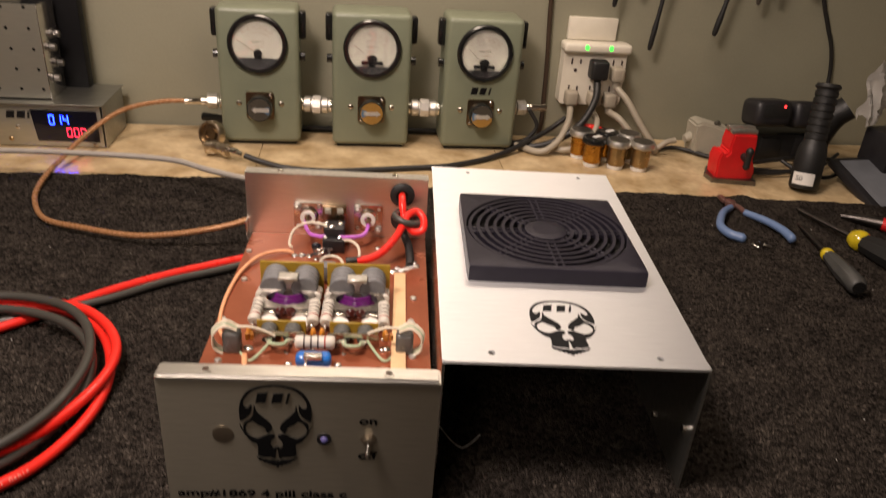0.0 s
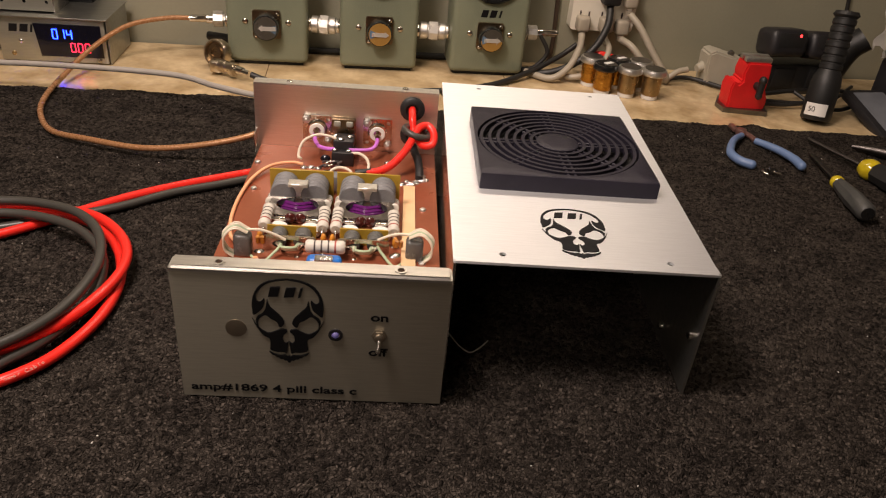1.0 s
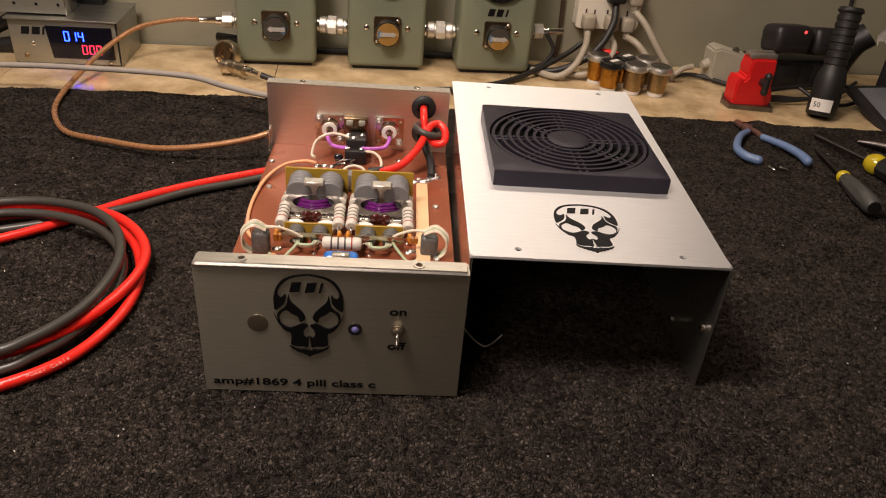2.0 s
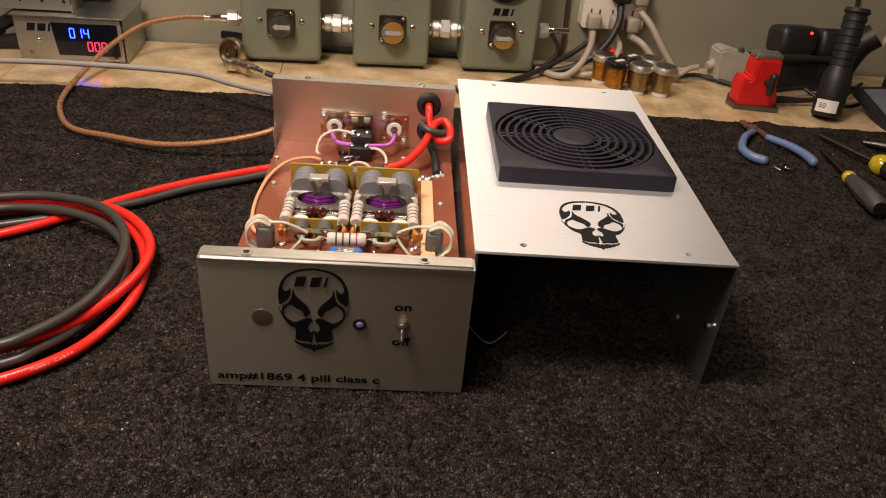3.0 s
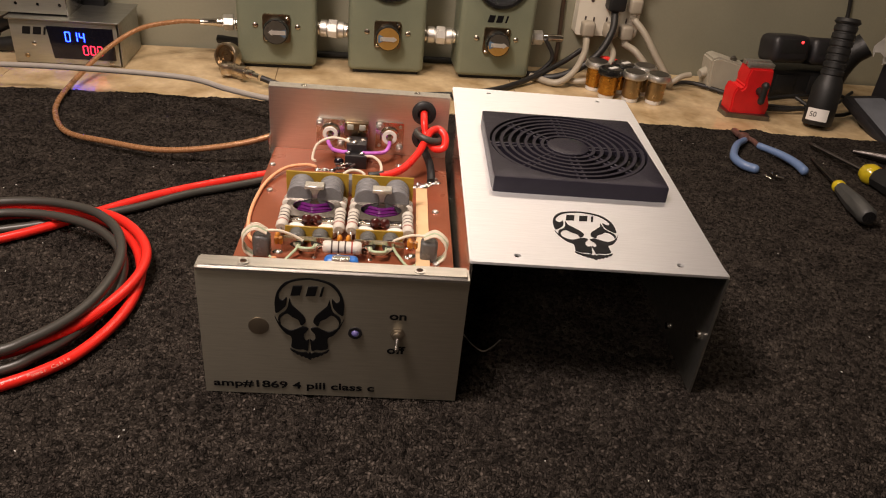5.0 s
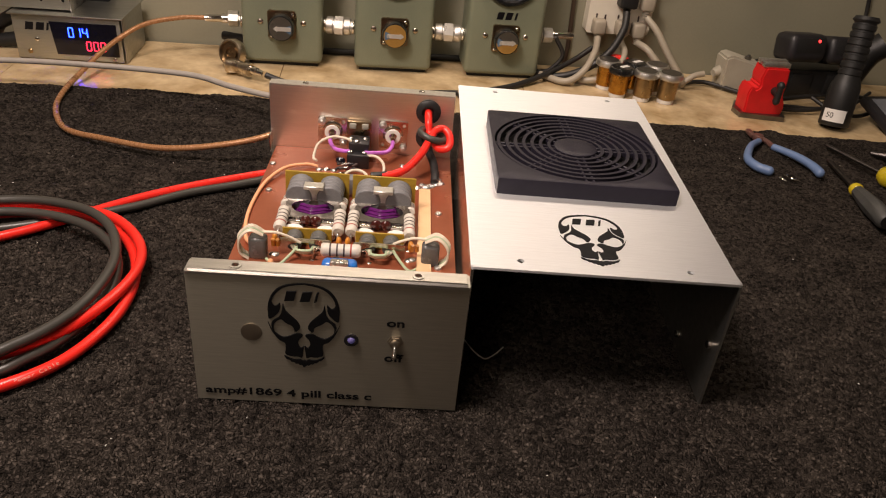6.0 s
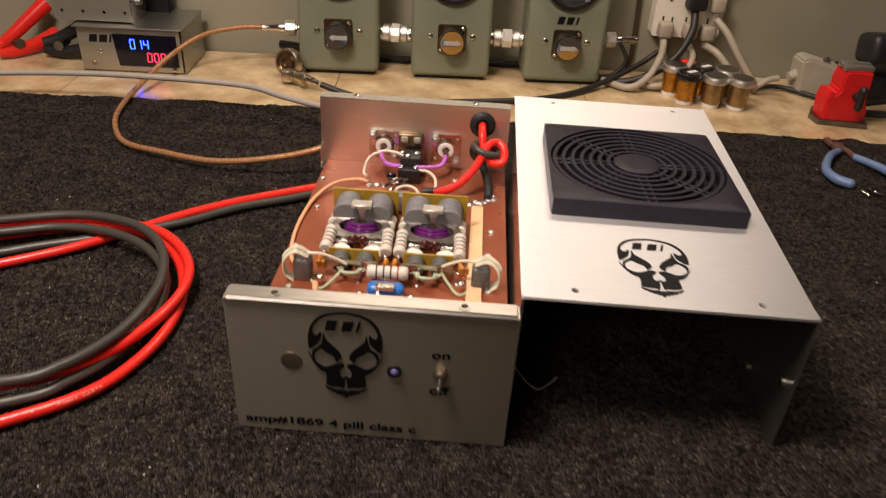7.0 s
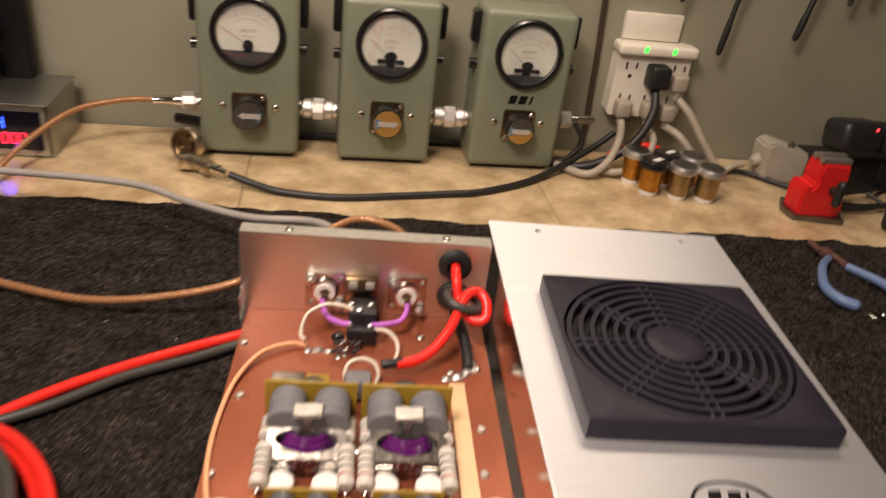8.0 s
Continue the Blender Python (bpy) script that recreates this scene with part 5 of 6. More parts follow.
def cable_print(parent, text, path, r, size, mat):
    """Small pale lettering laid along the upper side of a cable, figure by figure."""
    p = spline(path, 12)
    total = [0.0]
    for a, b in zip(p, p[1:]):
        total.append(total[-1] + (b - a).length)
    s = 0.008
    for ch in text:
        if ch != " ":
            k = max(i for i in range(len(p) - 1) if total[i] <= s)
            f = (s - total[k]) / (total[k + 1] - total[k])
            pos, d = p[k].lerp(p[k + 1], f), (p[k + 1] - p[k]).normalized()
            up = Vector((0.10, -0.34, 0.31)) - pos
            up = (up - d * up.dot(d)).normalized()
            side = up.cross(d).normalized()
            m = Matrix((d, side, up)).transposed().to_4x4()
            m.translation = pos + up * (r + 0.00015)
            words("cable_print", ch, size, mat, parent, m, 1.15)
        s += size * 0.72


M["print"] = surface("faded_print", (0.88, 0.46, 0.38), None, 0.5)
cable_print(red_cable, "8 AWG Power Cable", [(-0.1210, -0.0105, 0.0038), (-0.0930, 0.0110, 0.0040), (-0.0780, 0.0350, 0.0040)], 0.0037, 0.0031, "print")


# ---- display unit and boxes at one end of the bench ----
SEGS = {"0": "abcdef", "1": "bc", "4": "bcfg"}


def digits(parent, text, x, z, w, h, mat, y):
    """Slanted seven-segment figures built bar by bar."""
    t = w * 0.2
    for i, ch in enumerate(text):
        o = x + i * w * 1.62
        bars = {"a": (o, z + h / 2, w, t), "d": (o, z - h / 2, w, t), "g": (o, z, w, t), "f": (o - w / 2, z + h / 4, t, h / 2), "e": (o - w / 2, z - h / 4, t, h / 2), "b": (o + w / 2, z + h / 4, t, h / 2), "c": (o + w / 2, z - h / 4, t, h / 2)}
        bm = B()
        for s in SEGS[ch]:
            bx, bz, bw, bh = bars[s]
            box(bm, (bx, y, bz), (bw * 0.92, 0.0006, bh * 0.9))
        part("digit", bm, mat, parent)


def display_unit():
    ob = empty("meter_display_unit", pose(-0.2940, 0.5640, -0.003, 0, 0, 3.5), "brushed aluminium meter box with lit blue and red digits", "display unit")
    W, D, H = 0.124, 0.085, 0.054
    bm = B()
    box(bm, (0, D / 2, H / 2 + 0.001), (W - 0.003, D, H - 0.001), 0.0008)
    part("case", bm, "display_case", ob)
    bm = B()
    box(bm, (0.002, D / 2 - 0.003, H + 0.0014), (W + 0.004, D + 0.008, 0.0016), 0.0005)
    box(bm, (W / 2 + 0.001, D / 2, H / 2 + 0.001), (0.0014, D, H), 0.0004)
    part("cover_sheet", bm, "dark_sheet", ob)
    bm = B()
    slab(bm, [(-0.0150, 0.0085), (0.0560, 0.0085), (0.0560, 0.0470), (-0.0190, 0.0470)], 0.0012, Matrix.Translation((0, -0.0002, 0)) @ UPRIGHT)
    w = part("display_window", bm, "display_window", ob, "dark display window")
    digits(w, "014", 0.0040, 0.0355, 0.0050, 0.0110, "blue_led", -0.0017)
    digits(w, "000", 0.0225, 0.0200, 0.0050, 0.0105, "red_led", -0.0017)
    for x, z in ((-0.036, 0.025), (-0.046, 0.010), (0.050, 0.005)):
        bm = B()
        screw_head(bm, Matrix.Translation((x, 0, z)) @ UPRIGHT, 0.0028)
        part("screw", bm, "chrome" if x > -0.04 else "brass", ob)
    bm = B()
    for x0, w in ((-0.043, 0.0090), (-0.031, 0.0090), (-0.0225, 0.0024)):
        slab(bm, [(x0 - w / 2, 0.0360), (x0 + w / 2, 0.0360), (x0 + w / 2 + 0.002, 0.0450), (x0 - w / 2 + 0.002, 0.0450)], 0.0006, Matrix.Translation((0, 0.0002, 0)) @ UPRIGHT)
    part("maker_mark", bm, "decal", ob, "illegible black maker's mark")


display_unit()


def drilled_box():
    """Aluminium box on top of the display unit: rows of holes, side sockets."""
    ob = empty("drilled_box", pose(-0.3350, 0.5700, 0.0535, 0, 0, 3.5), "aluminium box with rows of drilled holes on the display unit", "metal box")
    W, D, H = 0.090, 0.050, 0.110
    holes = [disc(0.038 - 0.0245 * i - 0.0015 * k, 0.0125 + 0.0235 * k, 0.0020, 12) for i in range(4) for k in range(5)]
    bm = B()
    slab(bm, [(-W / 2, 0.002), (W / 2, 0.002), (W / 2, H), (-W / 2, H)], 0.0014, Matrix.Translation((0, 0.0014, 0)) @ UPRIGHT, holes)
    part("drilled_face", bm, "display_case", ob)
    # Body coloured black: stands in for the shade inside the drilled holes.
    bm = B()
    box(bm, (0, D / 2 + 0.002, H / 2 + 0.001), (W - 0.002, D - 0.002, H - 0.002), 0.001)
    part("body", bm, "bezel", ob)
    bm = B()
    box(bm, (W / 2 + 0.0004, D / 2, H / 2), (0.0014, D, H), 0.0003)
    sd = part("side_sheet", bm, "satin", ob)
    # Sockets take dark steel to stand in for the shadow on this side.
    for y, z in ((0.012, 0.024), (0.030, 0.038), (0.014, 0.060), (0.032, 0.072)):
        bm = B()
        lathe(bm, [(0.0058, 0), (0.0058, 0.002), (0.0042, 0.0025), (0.0042, 0.009), (0.0028, 0.0095)], Matrix.Translation((W / 2 + 0.001, y, z)) @ pose(0, 0, 0, 0, 90, 0), 12)
        part("side_socket", bm, "steel", sd)


drilled_box()
bm = B()
box(bm, (-0.008, 0, 0.10), (0.064, 0.018, 0.20), 0.002)
tagged(put(bm, "equipment_case", "decal", at=pose(-0.292, 0.640, 0.0515, 0, 0, 3.5)), "tall flat black equipment case behind the boxes", "case")


def jumper_clamp(x, y, mat, label, rz):
    ob = empty("battery_clamp", pose(x, y, -0.003, 0, 0, rz), label, "clamp", "battery clamps")
    for s in (-1, 1):
        bm = B()
        tube(bm, [(0, 0, 0.010 + 0.004 * s + 0.004), (0.02, s * 0.004, 0.016 + 0.008 * s), (0.05, s * 0.006, 0.026 + 0.014 * s), (0.075, s * 0.006, 0.036 + 0.018 * s)], 0.009, 10, 6, taper=(0.7, 1.15))
        part("grip", bm, mat, ob)
    bm = B()
    cyl(bm, (0.022, -0.012, 0.018), (0.022, 0.012, 0.018), 0.006, seg=14)
    part("pivot", bm, "steel", ob)


jumper_clamp(-0.420, 0.600, "rubber", "black rubber battery clamp lying beside the boxes", 5)
jumper_clamp(-0.465, 0.575, "red_cable", "red rubber battery clamp lying beside the boxes", 60)


# ---- wall socket tap, plugs and cords ----
def wall_tap():
    x, z = 0.388, 0.0925
    ob = empty("power_tap", pose(x, wall_y(x), z, 0, 0, WA), "ivory multi-outlet wall tap with two green lights", "power outlet")
    bm = B()
    slab(bm, round_rect(0, 0, 0.088, 0.084, 0.005), 0.020, UPRIGHT)
    bd = part("tap_body", bm, "ivory", ob)
    bm = B()
    box(bm, (0, -0.0155, 0.036), (0.094, 0.027, 0.013), 0.004, seg=3)
    part("top_bar", bm, "ivory", ob)
    for dx in (-0.0165, 0.0170):
        bm = B()
        ball(bm, (dx, -0.0285, 0.0375), 0.0032, (1, 0.5, 1.15), 12)
        part("green_light", bm, "green_led", ob, "lit green indicator")
    for cx, cz in ((-0.026, 0.011), (0.004, 0.011), (0.032, 0.011), (-0.026, -0.026), (0.004, -0.026), (0.032, -0.026)):
        bm = B()
        box(bm, (cx - 0.006, -0.0200, cz + 0.006), (0.0022, 0.0010, 0.0080))
        box(bm, (cx + 0.006, -0.0200, cz + 0.006), (0.0022, 0.0010, 0.0065))
        cyl(bm, (cx, -0.0196, cz - 0.006), (cx, -0.0206, cz - 0.006), 0.0024, seg=12)
        part("outlet", bm, "band_dark", bd)
    bm = B()
    box(bm, (-0.006, -0.004, 0.058), (0.068, 0.008, 0.030), 0.002)
    tagged(put(bm, "wall_plate", "ivory", at=pose(x, wall_y(x), z, 0, 0, WA)), "ivory wall plate above the power tap", "wall plate")


wall_tap()


def mains_plug(x, z, mat, label, s=(0.024, 0.022, 0.026)):
    y = wall_y(x) - 0.0205
    ob = empty("mains_plug", pose(x, y, z, 0, 0, WA), label, "plug", "mains plugs")
    bm = B()
    box(bm, (0, -s[1] / 2, 0), s, 0.004, seg=3)
    part("plug_body", bm, mat, ob)
    bm = B()
    for i in range(3):
        cyl(bm, (0, -s[1] * 0.6, -s[2] / 2 - 0.003 * i), (0, -s[1] * 0.6, -s[2] / 2 - 0.003 * i - 0.0022), 0.0052 - 0.0004 * i, seg=12)
    part("strain_relief", bm, mat, ob)
    return ob


mains_plug(0.3920, 0.1020, "rubber", "black mains plug in the wall tap")
mains_plug(0.4200, 0.0960, "cord_beige", "beige mains plug in the wall tap", (0.018, 0.018, 0.020))
mains_plug(0.3600, 0.0620, "cord_beige", "beige mains plug in the wall tap", (0.018, 0.018, 0.020))
mains_plug(0.3920, 0.0620, "cord_beige", "beige mains plug in the wall tap", (0.018, 0.018, 0.020))
mains_plug(0.4150, 0.0600, "cord_beige", "beige mains plug in the wall tap", (0.018, 0.018, 0.020))
CORDS = [
    ("black_cable", "coax_black", 0.0048, [(0.392, 0.668, 0.084), (0.388, 0.652, 0.066), (0.372, 0.638, 0.040), (0.345, 0.632, 0.018), (0.310, 0.632, 0.004), (0.270, 0.650, 0.002)]),
    ("beige_cable", "cord_beige", 0.0045, [(0.360, 0.668, 0.048), (0.354, 0.645, 0.036), (0.338, 0.622, 0.016), (0.315, 0.615, 0.003), (0.285, 0.640, 0.002)]),
    ("beige_cable", "cord_beige", 0.0042, [(0.392, 0.668, 0.046), (0.394, 0.645, 0.036), (0.380, 0.628, 0.018), (0.350, 0.622, 0.005), (0.310, 0.640, 0.002)]),
    ("beige_cable", "cord_beige", 0.0045, [(0.420, 0.668, 0.080), (0.434, 0.655, 0.066), (0.455, 0.642, 0.036), (0.474, 0.634, 0.012), (0.480, 0.640, 0.002)]),
    ("beige_cable", "cord_beige", 0.0045, [(0.415, 0.668, 0.046), (0.426, 0.652, 0.042), (0.444, 0.640, 0.024), (0.462, 0.634, 0.008), (0.470, 0.645, 0.002)]),
    ("beige_cable", "cord_beige", 0.0040, [(0.505, 0.640, 0.020), (0.492, 0.638, 0.017), (0.478, 0.636, 0.008), (0.465, 0.650, 0.002), (0.430, 0.662, 0.002)]),
    ("red_cable", "red_cable", 0.0045, [(0.350, 0.655, 0.012), (0.375, 0.645, 0.030), (0.400, 0.642, 0.028), (0.425, 0.650, 0.012), (0.440, 0.660, 0.003)]),
    ("black_cable", "coax_black", 0.0028, [(0.300, 0.648, 0.050), (0.312, 0.645, 0.028), (0.298, 0.645, 0.008), (0.285, 0.650, 0.002)]),
    ("black_cable", "coax_black", 0.0030, [(0.480, 0.650, 0.001), (0.520, 0.660, 0.002), (0.580, 0.612, 0.002), (0.640, 0.610, 0.010), (0.690, 0.640, 0.003)]),
    ("black_cable", "coax_black", 0.0026, [(0.585, 0.575, 0.002), (0.625, 0.575, 0.003), (0.660, 0.585, 0.008), (0.700, 0.600, 0.018), (0.720, 0.590, 0.006), (0.690, 0.570, 0.002), (0.660, 0.575, 0.004), (0.640, 0.600, 0.012)]),
    ("black_cable", "coax_black", 0.0024, [(0.590, 0.592, 0.001), (0.640, 0.590, 0.001), (0.700, 0.610, 0.002), (0.740, 0.640, 0.012)]),
    ("brown_wall_cable", "cord_brown", 0.0032, [(0.318, wall_y(0.318) - 0.005, 0.300), (0.320, wall_y(0.32) - 0.005, 0.190), (0.325, wall_y(0.325) - 0.005, 0.110), (0.328, wall_y(0.33) - 0.006, 0.030), (0.326, wall_y(0.33) - 0.008, 0.000)]),
    ("black_wall_cable", "coax_black", 0.0028, [(0.688, wall_y(0.69) - 0.005, 0.320), (0.698, wall_y(0.70) - 0.005, 0.220), (0.718, wall_y(0.72) - 0.005, 0.172), (0.734, wall_y(0.73) - 0.005, 0.140), (0.744, wall_y(0.74) - 0.005, 0.100), (0.742, wall_y(0.74) - 0.010, 0.060)]),
]
for name, mat, r, pts in CORDS:
    cable(name, pts, r, mat, {"black_cable": "black flexible cord among the bench clutter", "beige_cable": "beige mains cord drooping from the wall tap", "red_cable": "red cord among the mains cords",
                              "brown_wall_cable": "dark brown cord hanging down the wall", "black_wall_cable": "thin black cord hanging down the wall"}[name], "cable", 10)


# ---- spare wattmeter elements ----
def element(x, y, mat, cap, tip=False):
    ob = empty("wattmeter_element", pose(x, y, -0.003), "brass wattmeter element with a metal cap standing on the bench", "wattmeter element", "spare elements")
    bm = B()
    lathe(bm, [(0.0095, 0), (0.0100, 0.001), (0.0100, 0.006), (0.0120, 0.0065), (0.0120, 0.030)], None, 28)
    part("barrel", bm, mat, ob)
    bm = B()
    lathe(bm, [(0.0135, 0.030), (0.0158, 0.0315), (0.0162, 0.0345), (0.0150, 0.0380), (0.0130, 0.0388)], None, 32)
    cp = part("cap", bm, "zinc" if cap == "chrome" else cap, ob)
    bm = B()
    lathe(bm, [(0.0128, 0.0389), (0.0128, 0.0393)], None, 28)
    part("cap_label", bm, "steel" if cap == "chrome" else "bezel", cp)
    bm = B()
    lathe(bm, [(0.0101, 0.0), (0.0103, 0.0005), (0.0103, 0.0045), (0.0101, 0.005)], None, 28)
    part("foot_ring", bm, "ceramic", ob)
    if tip:
        bm = B()
        box(bm, (0.002, -0.002, 0.0395), (0.013, 0.006, 0.0008), 0, pose(0, 0, 0, 0, 0, 35))
        part("paper_mark", bm, "paper", cp)


for row in ((0.3790, 0.5900, "amber", "bezel", True), (0.4095, 0.5840, "brass", "chrome"), (0.4400, 0.5810, "brass", "chrome"), (0.3680, 0.6190, "amber", "chrome"), (0.4020, 0.6160, "amber", "bezel", True), (0.4310, 0.6140, "brass", "chrome")):
    element(*row)


# ---- small red vise ----
def bench_vise():
    ob = empty("bench_vise", pose(0.5560, 0.5480, -0.003, 0, 0, 2) @ Matrix.Diagonal((0.88, 1, 1, 1)), "small red enamelled bench vise on the bench", "vise")
    bm = B()
    slab(bm, [(-0.034, 0.0), (0.028, -0.008), (0.031, 0.004), (0.030, 0.034), (-0.022, 0.046), (-0.036, 0.022)], 0.006)
    part("foot", bm, "steel", ob)
    bm = B()
    slab(bm, [(-0.028, 0.004), (0.027, 0.004), (0.029, 0.016), (0.022, 0.030), (0.022, 0.050), (0.020, 0.064), (-0.014, 0.064), (-0.017, 0.050), (-0.015, 0.040), (-0.019, 0.036), (-0.027, 0.040), (-0.030, 0.030)], 0.030, Matrix.Translation((0, 0.032, 0)) @ UPRIGHT)
    bmesh.ops.bevel(bm, geom=[e for e in bm.edges if e.calc_face_angle(0) > 0.6], offset=0.002, segments=2, affect="EDGES")
    part("body", bm, "vise_red", ob)
    bm = B()
    box(bm, (0.001, 0.008, 0.0668), (0.038, 0.008, 0.006), 0.001)
    box(bm, (0.003, 0.022, 0.0668), (0.040, 0.008, 0.006), 0.001)
    part("jaw", bm, "zinc", ob)
    bm = B()
    cyl(bm, (0.006, 0.004, 0.036), (0.006, -0.010, 0.036), 0.005, seg=16, bev=0.001)
    tube(bm, [(0.006, -0.010, 0.027), (0.006, -0.010, 0.036), (0.006, -0.010, 0.046)], 0.0046, 10, 4)
    ball(bm, (0.006, -0.010, 0.046), 0.0056)
    ball(bm, (0.006, -0.010, 0.027), 0.0050)
    part("clamp_screw", bm, "rubber", ob)


bench_vise()


# ---- adapters, flashlight and clutter ----
def adapter(x, y, z, rz, rx, lit, label):
    ob = empty("power_adapter", pose(x, y, z, rx, 0, rz), label, "power adapter", "power adapters")
    bm = B()
    box(bm, (0, 0, 0), (0.054, 0.042, 0.036), 0.009, seg=3)
    bd = part("housing", bm, "black_plastic", ob)
    bm = B()
    box(bm, (0, -0.0208, 0.004), (0.036, 0.0012, 0.018), 0.0003)
    part("rating_plate", bm, "rubber", bd)
    if lit:
        bm = B()
        ball(bm, (0.012, -0.0205, 0.010), 0.0022)
        part("red_light", bm, "red_dot", ob, "lit red indicator")


# Black block added to stand in for dark clutter by the wall.
bm = B()
box(bm, (0, 0, 0.020), (0.140, 0.045, 0.040), 0.004)
for i in range(2):
    box(bm, (-0.02 + 0.05 * i, -0.0235, 0.022), (0.030, 0.003, 0.026), 0.001)
tagged(put(bm, "clutter_block", "rubber", at=pose(0.655, 0.660, -0.003, 0, 0, 4)), "black block standing in for dark clutter against the wall", "power strip")
adapter(0.618, 0.632, 0.0680, 8, -10, True, "black plug-in power adapter with a red light")
adapter(0.680, 0.645, 0.0640, 4, -14, False, "black plug-in power adapter above the clutter block")


def junction_box():
    ob = empty("junction_box", pose(0.556, 0.662, -0.003, 0, 0, 3) @ Matrix.Diagonal((0.84, 1, 0.9, 1)), "grey plastic plug box with a beige cord", "plug box")
    bm = B()
    slab(bm, [(-0.026, 0.0), (0.042, 0.0), (0.042, 0.040), (0.016, 0.046), (-0.018, 0.054), (-0.030, 0.050)], 0.034, Matrix.Translation((0, 0.017, 0)) @ UPRIGHT)
    bmesh.ops.bevel(bm, geom=[e for e in bm.edges if e.calc_face_angle(0) > 0.6], offset=0.003, segments=2, affect="EDGES")
    part("housing", bm, "grey_box", ob)
    bm = B()
    cyl(bm, (0.010, -0.010, 0.049), (0.010, -0.006, 0.0505), 0.005, seg=14)
    part("screw_recess", bm, "steel", ob)
    bm = B()
    lathe(bm, [(0.008, 0), (0.007, 0.010), (0.0052, 0.014)], track((-0.026, 0.0, 0.026), (-0.05, -0.008, 0.020)), 14)
    part("strain_relief", bm, "grey_box", ob)


junction_box()


def flashlight():
    a, b = Vector((0.6400, 0.5340, 0.0105)), Vector((0.6490, 0.5600, 0.1280))
    ob = empty("flashlight", track(a, b), "black aluminium flashlight with a white label, standing tilted", "flashlight")
    L = (b - a).length
    d = track(a, b).to_3x3().inverted() @ Vector((-0.62, -0.78, 0))
    face = math.atan2(d.y, d.x)
    bm = B()
    lathe(bm, [(0.0165, -0.010), (0.0178, -0.008), (0.0178, 0.034), (0.0165, 0.042), (0.0125, 0.052)], None, 32)
    part("head", bm, "rubber", ob)
    bm = B()
    prof = [(0.0125, 0.052)]
    z = 0.052
    for i in range(7):
        prof += [(0.0135, z + 0.001), (0.0135, z + 0.006), (0.0124, z + 0.007), (0.0124, z + 0.0085)]
        z += 0.0088
    prof += [(0.0128, z), (0.0150, z + 0.002), (0.0152, L - 0.004), (0.0130, L)]
    lathe(bm, prof, None, 28)
    part("barrel", bm, "rubber", ob)
    bm = B()
    ring(bm, 0.0178, 0.0182, 0.015, Matrix.Translation((0, 0, -0.0045)), 20, face - 0.75, face + 0.75)
    lb = part("label", bm, "paper", ob, "small white paper label")
    side = Matrix.Rotation(face + math.pi / 2 - 0.25, 4, "Z") @ Matrix.Translation((0, -0.0184, 0.003)) @ pose(0, 0, 0, 90, 0, 0)
    words("label_figures", "50", 0.009, "ink", lb, side, 1.0)
    return ob


flashlight()


def tablet_stand():
    ob = empty("tablet_stand", pose(0.772, 0.545, -0.003, 0, 0, 12), "dark slate tablet in a black stand", "tablet")
    m = pose(0, 0, 0.004, 18, 0, 0)
    bm = B()
    box(bm, (0, 0, 0.006), (0.150, 0.105, 0.012), 0.004, m)
    part("case", bm, "black_plastic", ob)
    bm = B()
    box(bm, (0, 0, 0.0126), (0.132, 0.088, 0.0012), 0.0004, m)
    part("screen", bm, "slate", ob)
    bm = B()
    box(bm, (0.020, 0.035, 0.035), (0.08, 0.05, 0.07), 0.004)
    part("rest", bm, "black_plastic", ob)


tablet_stand()
bm = B()
tube(bm, [(0.700, 0.640, 0.014), (0.706, 0.640, 0.040), (0.716, 0.638, 0.065), (0.730, 0.634, 0.080)], 0.017, 12, 7)
tagged(put(bm, "black_pouch", "rubber"), "crumpled black pouch standing among the cords", "pouch")


def paper_bag():
    m = Matrix.Translation((0.733, 0.595, 0.075)) @ pose(0, 0, 0, 10, 0, 10)
    ob = empty("paper_bag", m, "crumpled white bag hanging with a small red mark", "bag")
    bm = B()
    n = 12
    vs = [[bm.verts.new((0.05 * (i / n - 0.5) * (0.55 + 0.45 * j / n), 0.006 * math.sin(i * 1.3 + j * 0.9) - 0.010 * math.cos(math.pi * (i / n - 0.5)), 0.075 * (j / n) + 0.008 * math.sin(i * 0.8))) for i in range(n + 1)] for j in range(n + 1)]
    for j in range(n):
        for i in range(n):
            bm.faces.new((vs[j][i], vs[j][i + 1], vs[j + 1][i + 1], vs[j + 1][i]))
    bmesh.ops.solidify(bm, geom=bm.faces[:], thickness=0.0012)
    part("sheet", bm, "paper", ob)
    bm = B()
    ball(bm, (-0.004, -0.0145, 0.062), 0.0042, (1.3, 0.3, 0.9), 10)
    part("red_mark", bm, "vise_red", ob)


paper_bag()


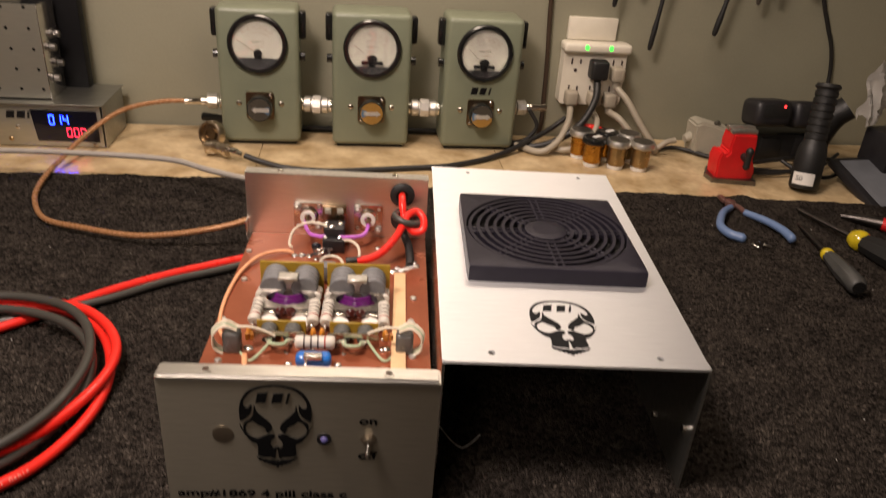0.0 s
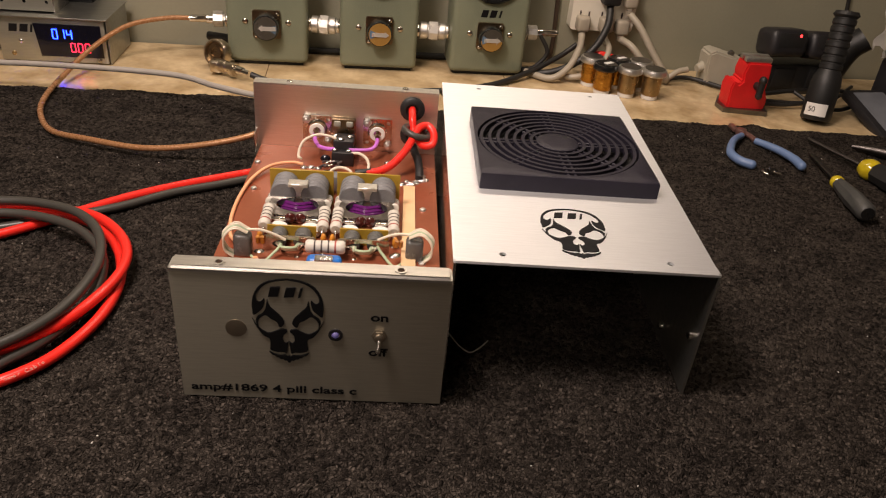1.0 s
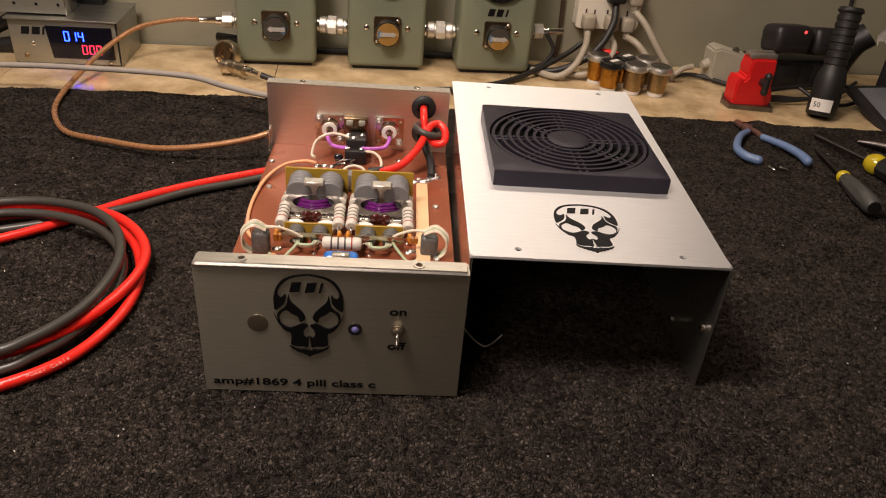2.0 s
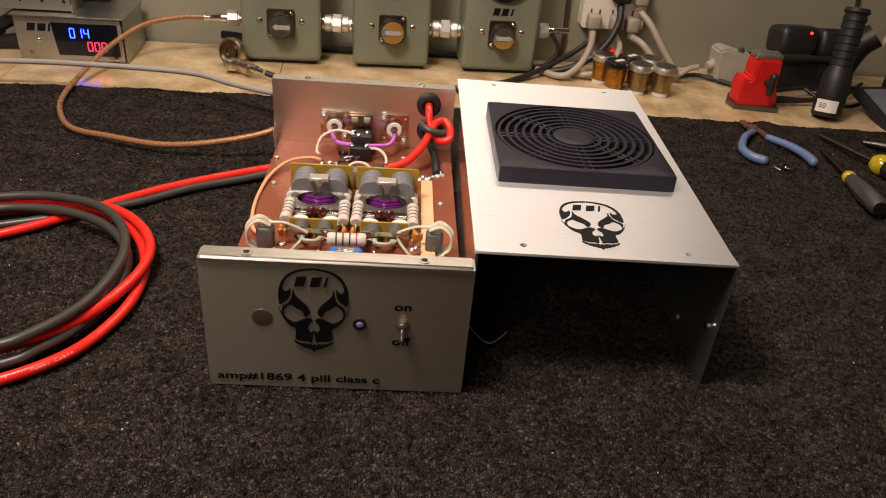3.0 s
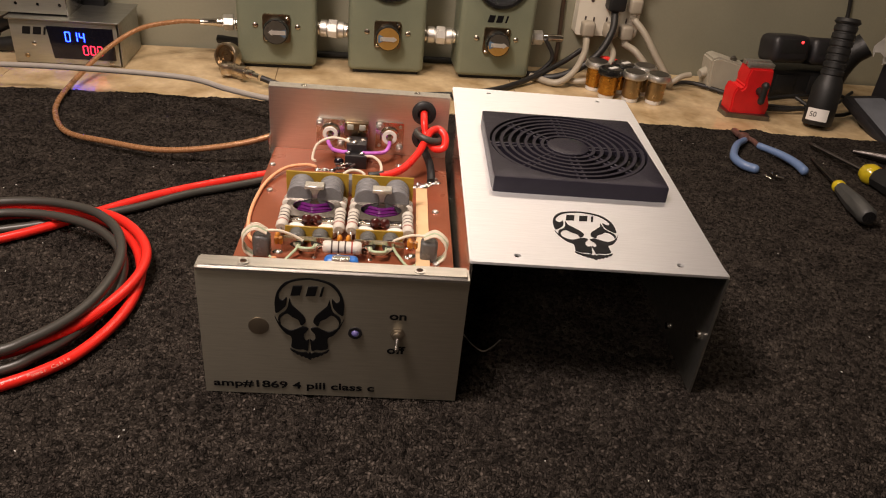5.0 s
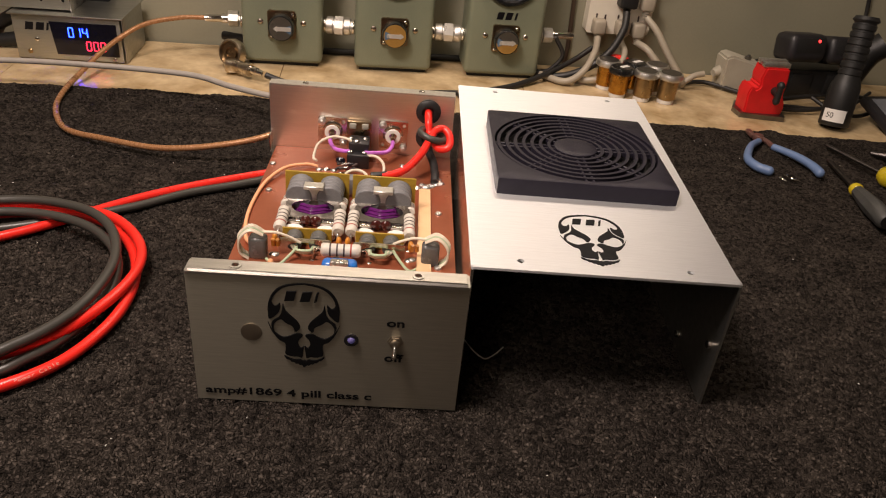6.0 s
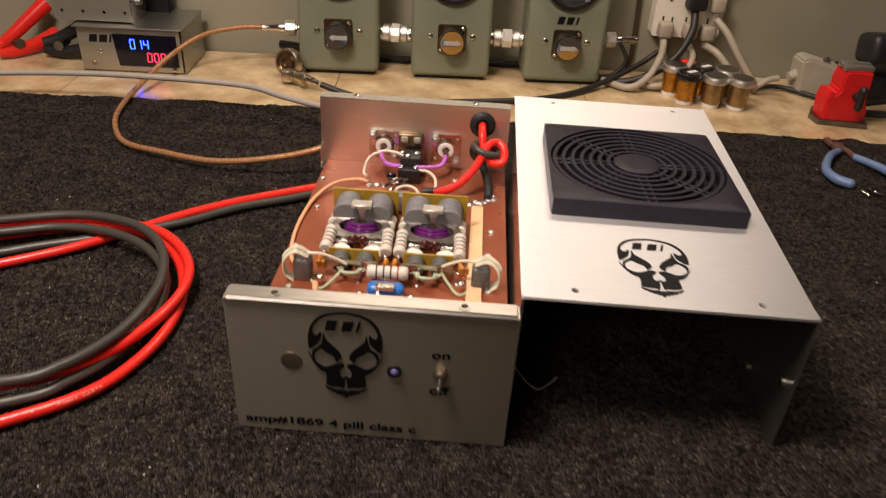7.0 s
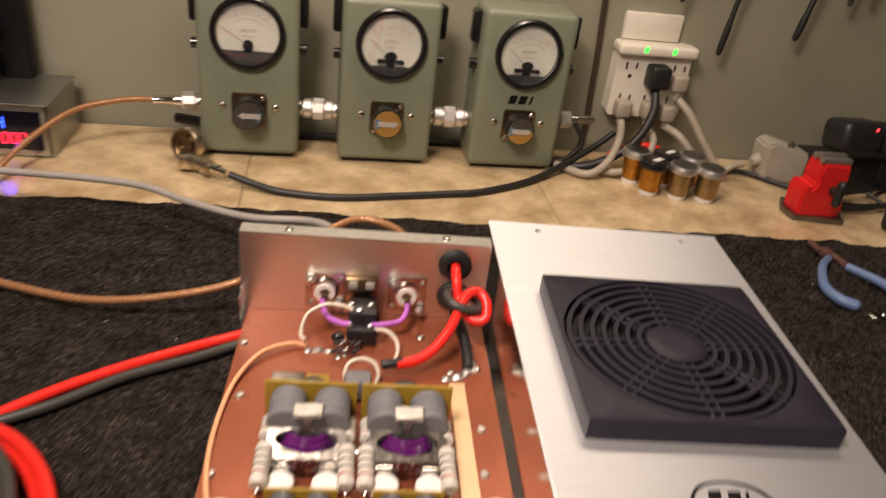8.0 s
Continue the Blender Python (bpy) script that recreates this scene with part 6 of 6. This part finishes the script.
# ---- hand tools on the towel ----
def pliers():
    ob = empty("pliers", pose(0, 0, 0), "small open pliers with blue dipped grips on the towel", "pliers")
    bm = B()
    tube(bm, [(0.5100, 0.4480, 0.0060), (0.4960, 0.4330, 0.0068), (0.4840, 0.4120, 0.0070), (0.4765, 0.3920, 0.0070), (0.4800, 0.3760, 0.0065), (0.4900, 0.3680, 0.0060)], 0.0050, 12, 7, taper=(0.75, 1.0))
    ball(bm, (0.4900, 0.3680, 0.0060), 0.0050)
    part("grip", bm, "blue_grip", ob)
    bm = B()
    tube(bm, [(0.5215, 0.4350, 0.0060), (0.5300, 0.4220, 0.0066), (0.5380, 0.4080, 0.0070), (0.5440, 0.3920, 0.0068), (0.5460, 0.3820, 0.0065), (0.5465, 0.3720, 0.0060)], 0.0050, 12, 7, taper=(0.75, 1.0))
    ball(bm, (0.5465, 0.3720, 0.0060), 0.0050)
    part("grip", bm, "blue_grip", ob)
    bm = B()
    tube(bm, [(0.5100, 0.4480, 0.0055), (0.5160, 0.4560, 0.0055), (0.5150, 0.4640, 0.0055)], 0.0030, 8, 4)
    tube(bm, [(0.5215, 0.4350, 0.0055), (0.5210, 0.4500, 0.0055), (0.5140, 0.4640, 0.0055)], 0.0030, 8, 4)
    cyl(bm, (0.5150, 0.4620, 0.0020), (0.5150, 0.4620, 0.0090), 0.0058, seg=18, bev=0.001)
    box(bm, (0.5100, 0.4730, 0.0055), (0.006, 0.018, 0.005), 0.0015, pose(0, 0, 0))
    part("jaw", bm, "rust", ob)


pliers()
for i, (x, y, a) in enumerate(((0.4990, 0.3600, 30), (0.5060, 0.3630, 140), (0.5110, 0.3600, 60))):
    bm = B()
    lathe(bm, [(0.0024, 0), (0.0026, 0.0008), (0.0014, 0.0018), (0.0013, 0.0070), (0.0006, 0.0085)], pose(x, y, 0.0024, 90, 0, a), 10)
    tagged(put(bm, "screw", "chrome"), "small loose screw lying on the towel", "screw", "loose screws")


def screwdriver(name, tip, collar, end, r, grip, label, ball_r):
    tip, collar, end = Vector(tip), Vector(collar), Vector(end)
    ob = empty(name, track(end, tip), label, "screwdriver", "screwdrivers")
    L1, L = (collar - end).length, (tip - end).length
    bm = B()
    lathe(bm, [(0.0024, L1), (0.0022, L - 0.012), (0.0028, L - 0.008), (0.0010, L)], None, 14)
    part("blade", bm, "tool_dark", ob)
    bm = B()
    lathe(bm, [(ball_r * 0.55, L1 - ball_r * 1.2), (ball_r * 0.95, L1 - ball_r * 0.7), (ball_r, L1 - ball_r * 0.2), (ball_r * 0.8, L1 + ball_r * 0.4), (ball_r * 0.35, L1 + ball_r * 0.7)], None, 20)
    part("collar", bm, "yellow_clear", ob, "clear yellow collar")
    bm = B()
    lathe(bm, [(r * 0.72, 0), (r * 0.98, 0.003), (r, L1 * 0.45), (r * 0.82, L1 * 0.75), (r * 0.70, L1 - ball_r)], None, 8)
    part("grip", bm, grip, ob)
    bm = B()
    lathe(bm, [(r * 0.66, -0.0006), (r * 0.66, 0.0004)], None, 16)
    part("end_cap", bm, "bezel", ob)


screwdriver("screwdriver", (0.5740, 0.4130, 0.0050), (0.5720, 0.3330, 0.0105), (0.5560, 0.2590, 0.0115), 0.0092, "grip_grey", "screwdriver with grey grip and clear yellow collar", 0.0070)
screwdriver("screwdriver", (0.5920, 0.4550, 0.0050), (0.6140, 0.3680, 0.0130), (0.6430, 0.2700, 0.0150), 0.0145, "rubber", "large screwdriver with a black grip and clear yellow collar", 0.0115)
bm = B()
tube(bm, [(0.672, 0.414, 0.008), (0.700, 0.394, 0.009), (0.740, 0.360, 0.009)], 0.0075, 10, 5)
tool = empty("red_handled_tool", pose(0, 0, 0), "steel snips with red handles on the towel", "snips")
part("grip", bm, "vise_red", tool)
bm = B()
tube(bm, [(0.640, 0.442, 0.004), (0.655, 0.430, 0.006), (0.674, 0.414, 0.008)], 0.0065, 10, 5, taper=(0.4, 1))
part("blade", bm, "tool_dark", tool)


# ---- tools hanging on the wall ----
def hanging_tool(x, z0, r, mat, lean, label, tip=0.03):
    m = pose(x, wall_y(x) - 0.022, z0, 0, lean, 0)
    ob = empty("hanging_tool", m, label, "tool", "tools hanging on the wall")
    bm = B()
    lathe(bm, [(r * 0.5, 0), (r * 0.9, 0.004), (r, tip), (r * 0.75, tip + 0.012), (r * 0.65, 0.17)], None, 12)
    part("blade", bm, mat, ob)
    bm = B()
    lathe(bm, [(r * 0.8, 0.165), (r * 1.9, 0.175), (r * 2.2, 0.22), (r * 1.8, 0.26)], None, 12)
    part("grip", bm, "rubber", ob)


hanging_tool(0.4610, 0.1290, 0.0038, "rubber", 5, "dark slim tool hanging on the wall")
hanging_tool(0.5480, 0.1520, 0.0042, "rubber", 9, "dark slim tool hanging on the wall", 0.022)
hanging_tool(0.4020, 0.1830, 0.0036, "rubber", 3, "dark slim tool hanging on the wall")
hanging_tool(0.6000, 0.1950, 0.0036, "steel", 4, "slim steel tool hanging on the wall")
# Six more tools above view, added for their streaks of shadow on the wall.
for i in range(6):
    hanging_tool(0.43 + 0.048 * i, 0.205 + 0.011 * ((i * 5) % 4), 0.0040, ("rubber", "steel")[i % 2], 2 + (i * 3) % 5, "slim tool above view, added for its shadow on the wall")
# Rack out of view, added and lowered so its shadow darkens the upper wall.
bm = B()
box(bm, (0, 0, 0), (0.56, 0.060, 0.045), 0.003)
tagged(put(bm, "unseen_tool_rack", "black_plastic", at=pose(0.56, wall_y(0.56) - 0.034, 0.345, 0, 0, WA)), "unseen dark tool rack, added to shade the upper wall", "tool rack")

tabletop_tiles(bench)
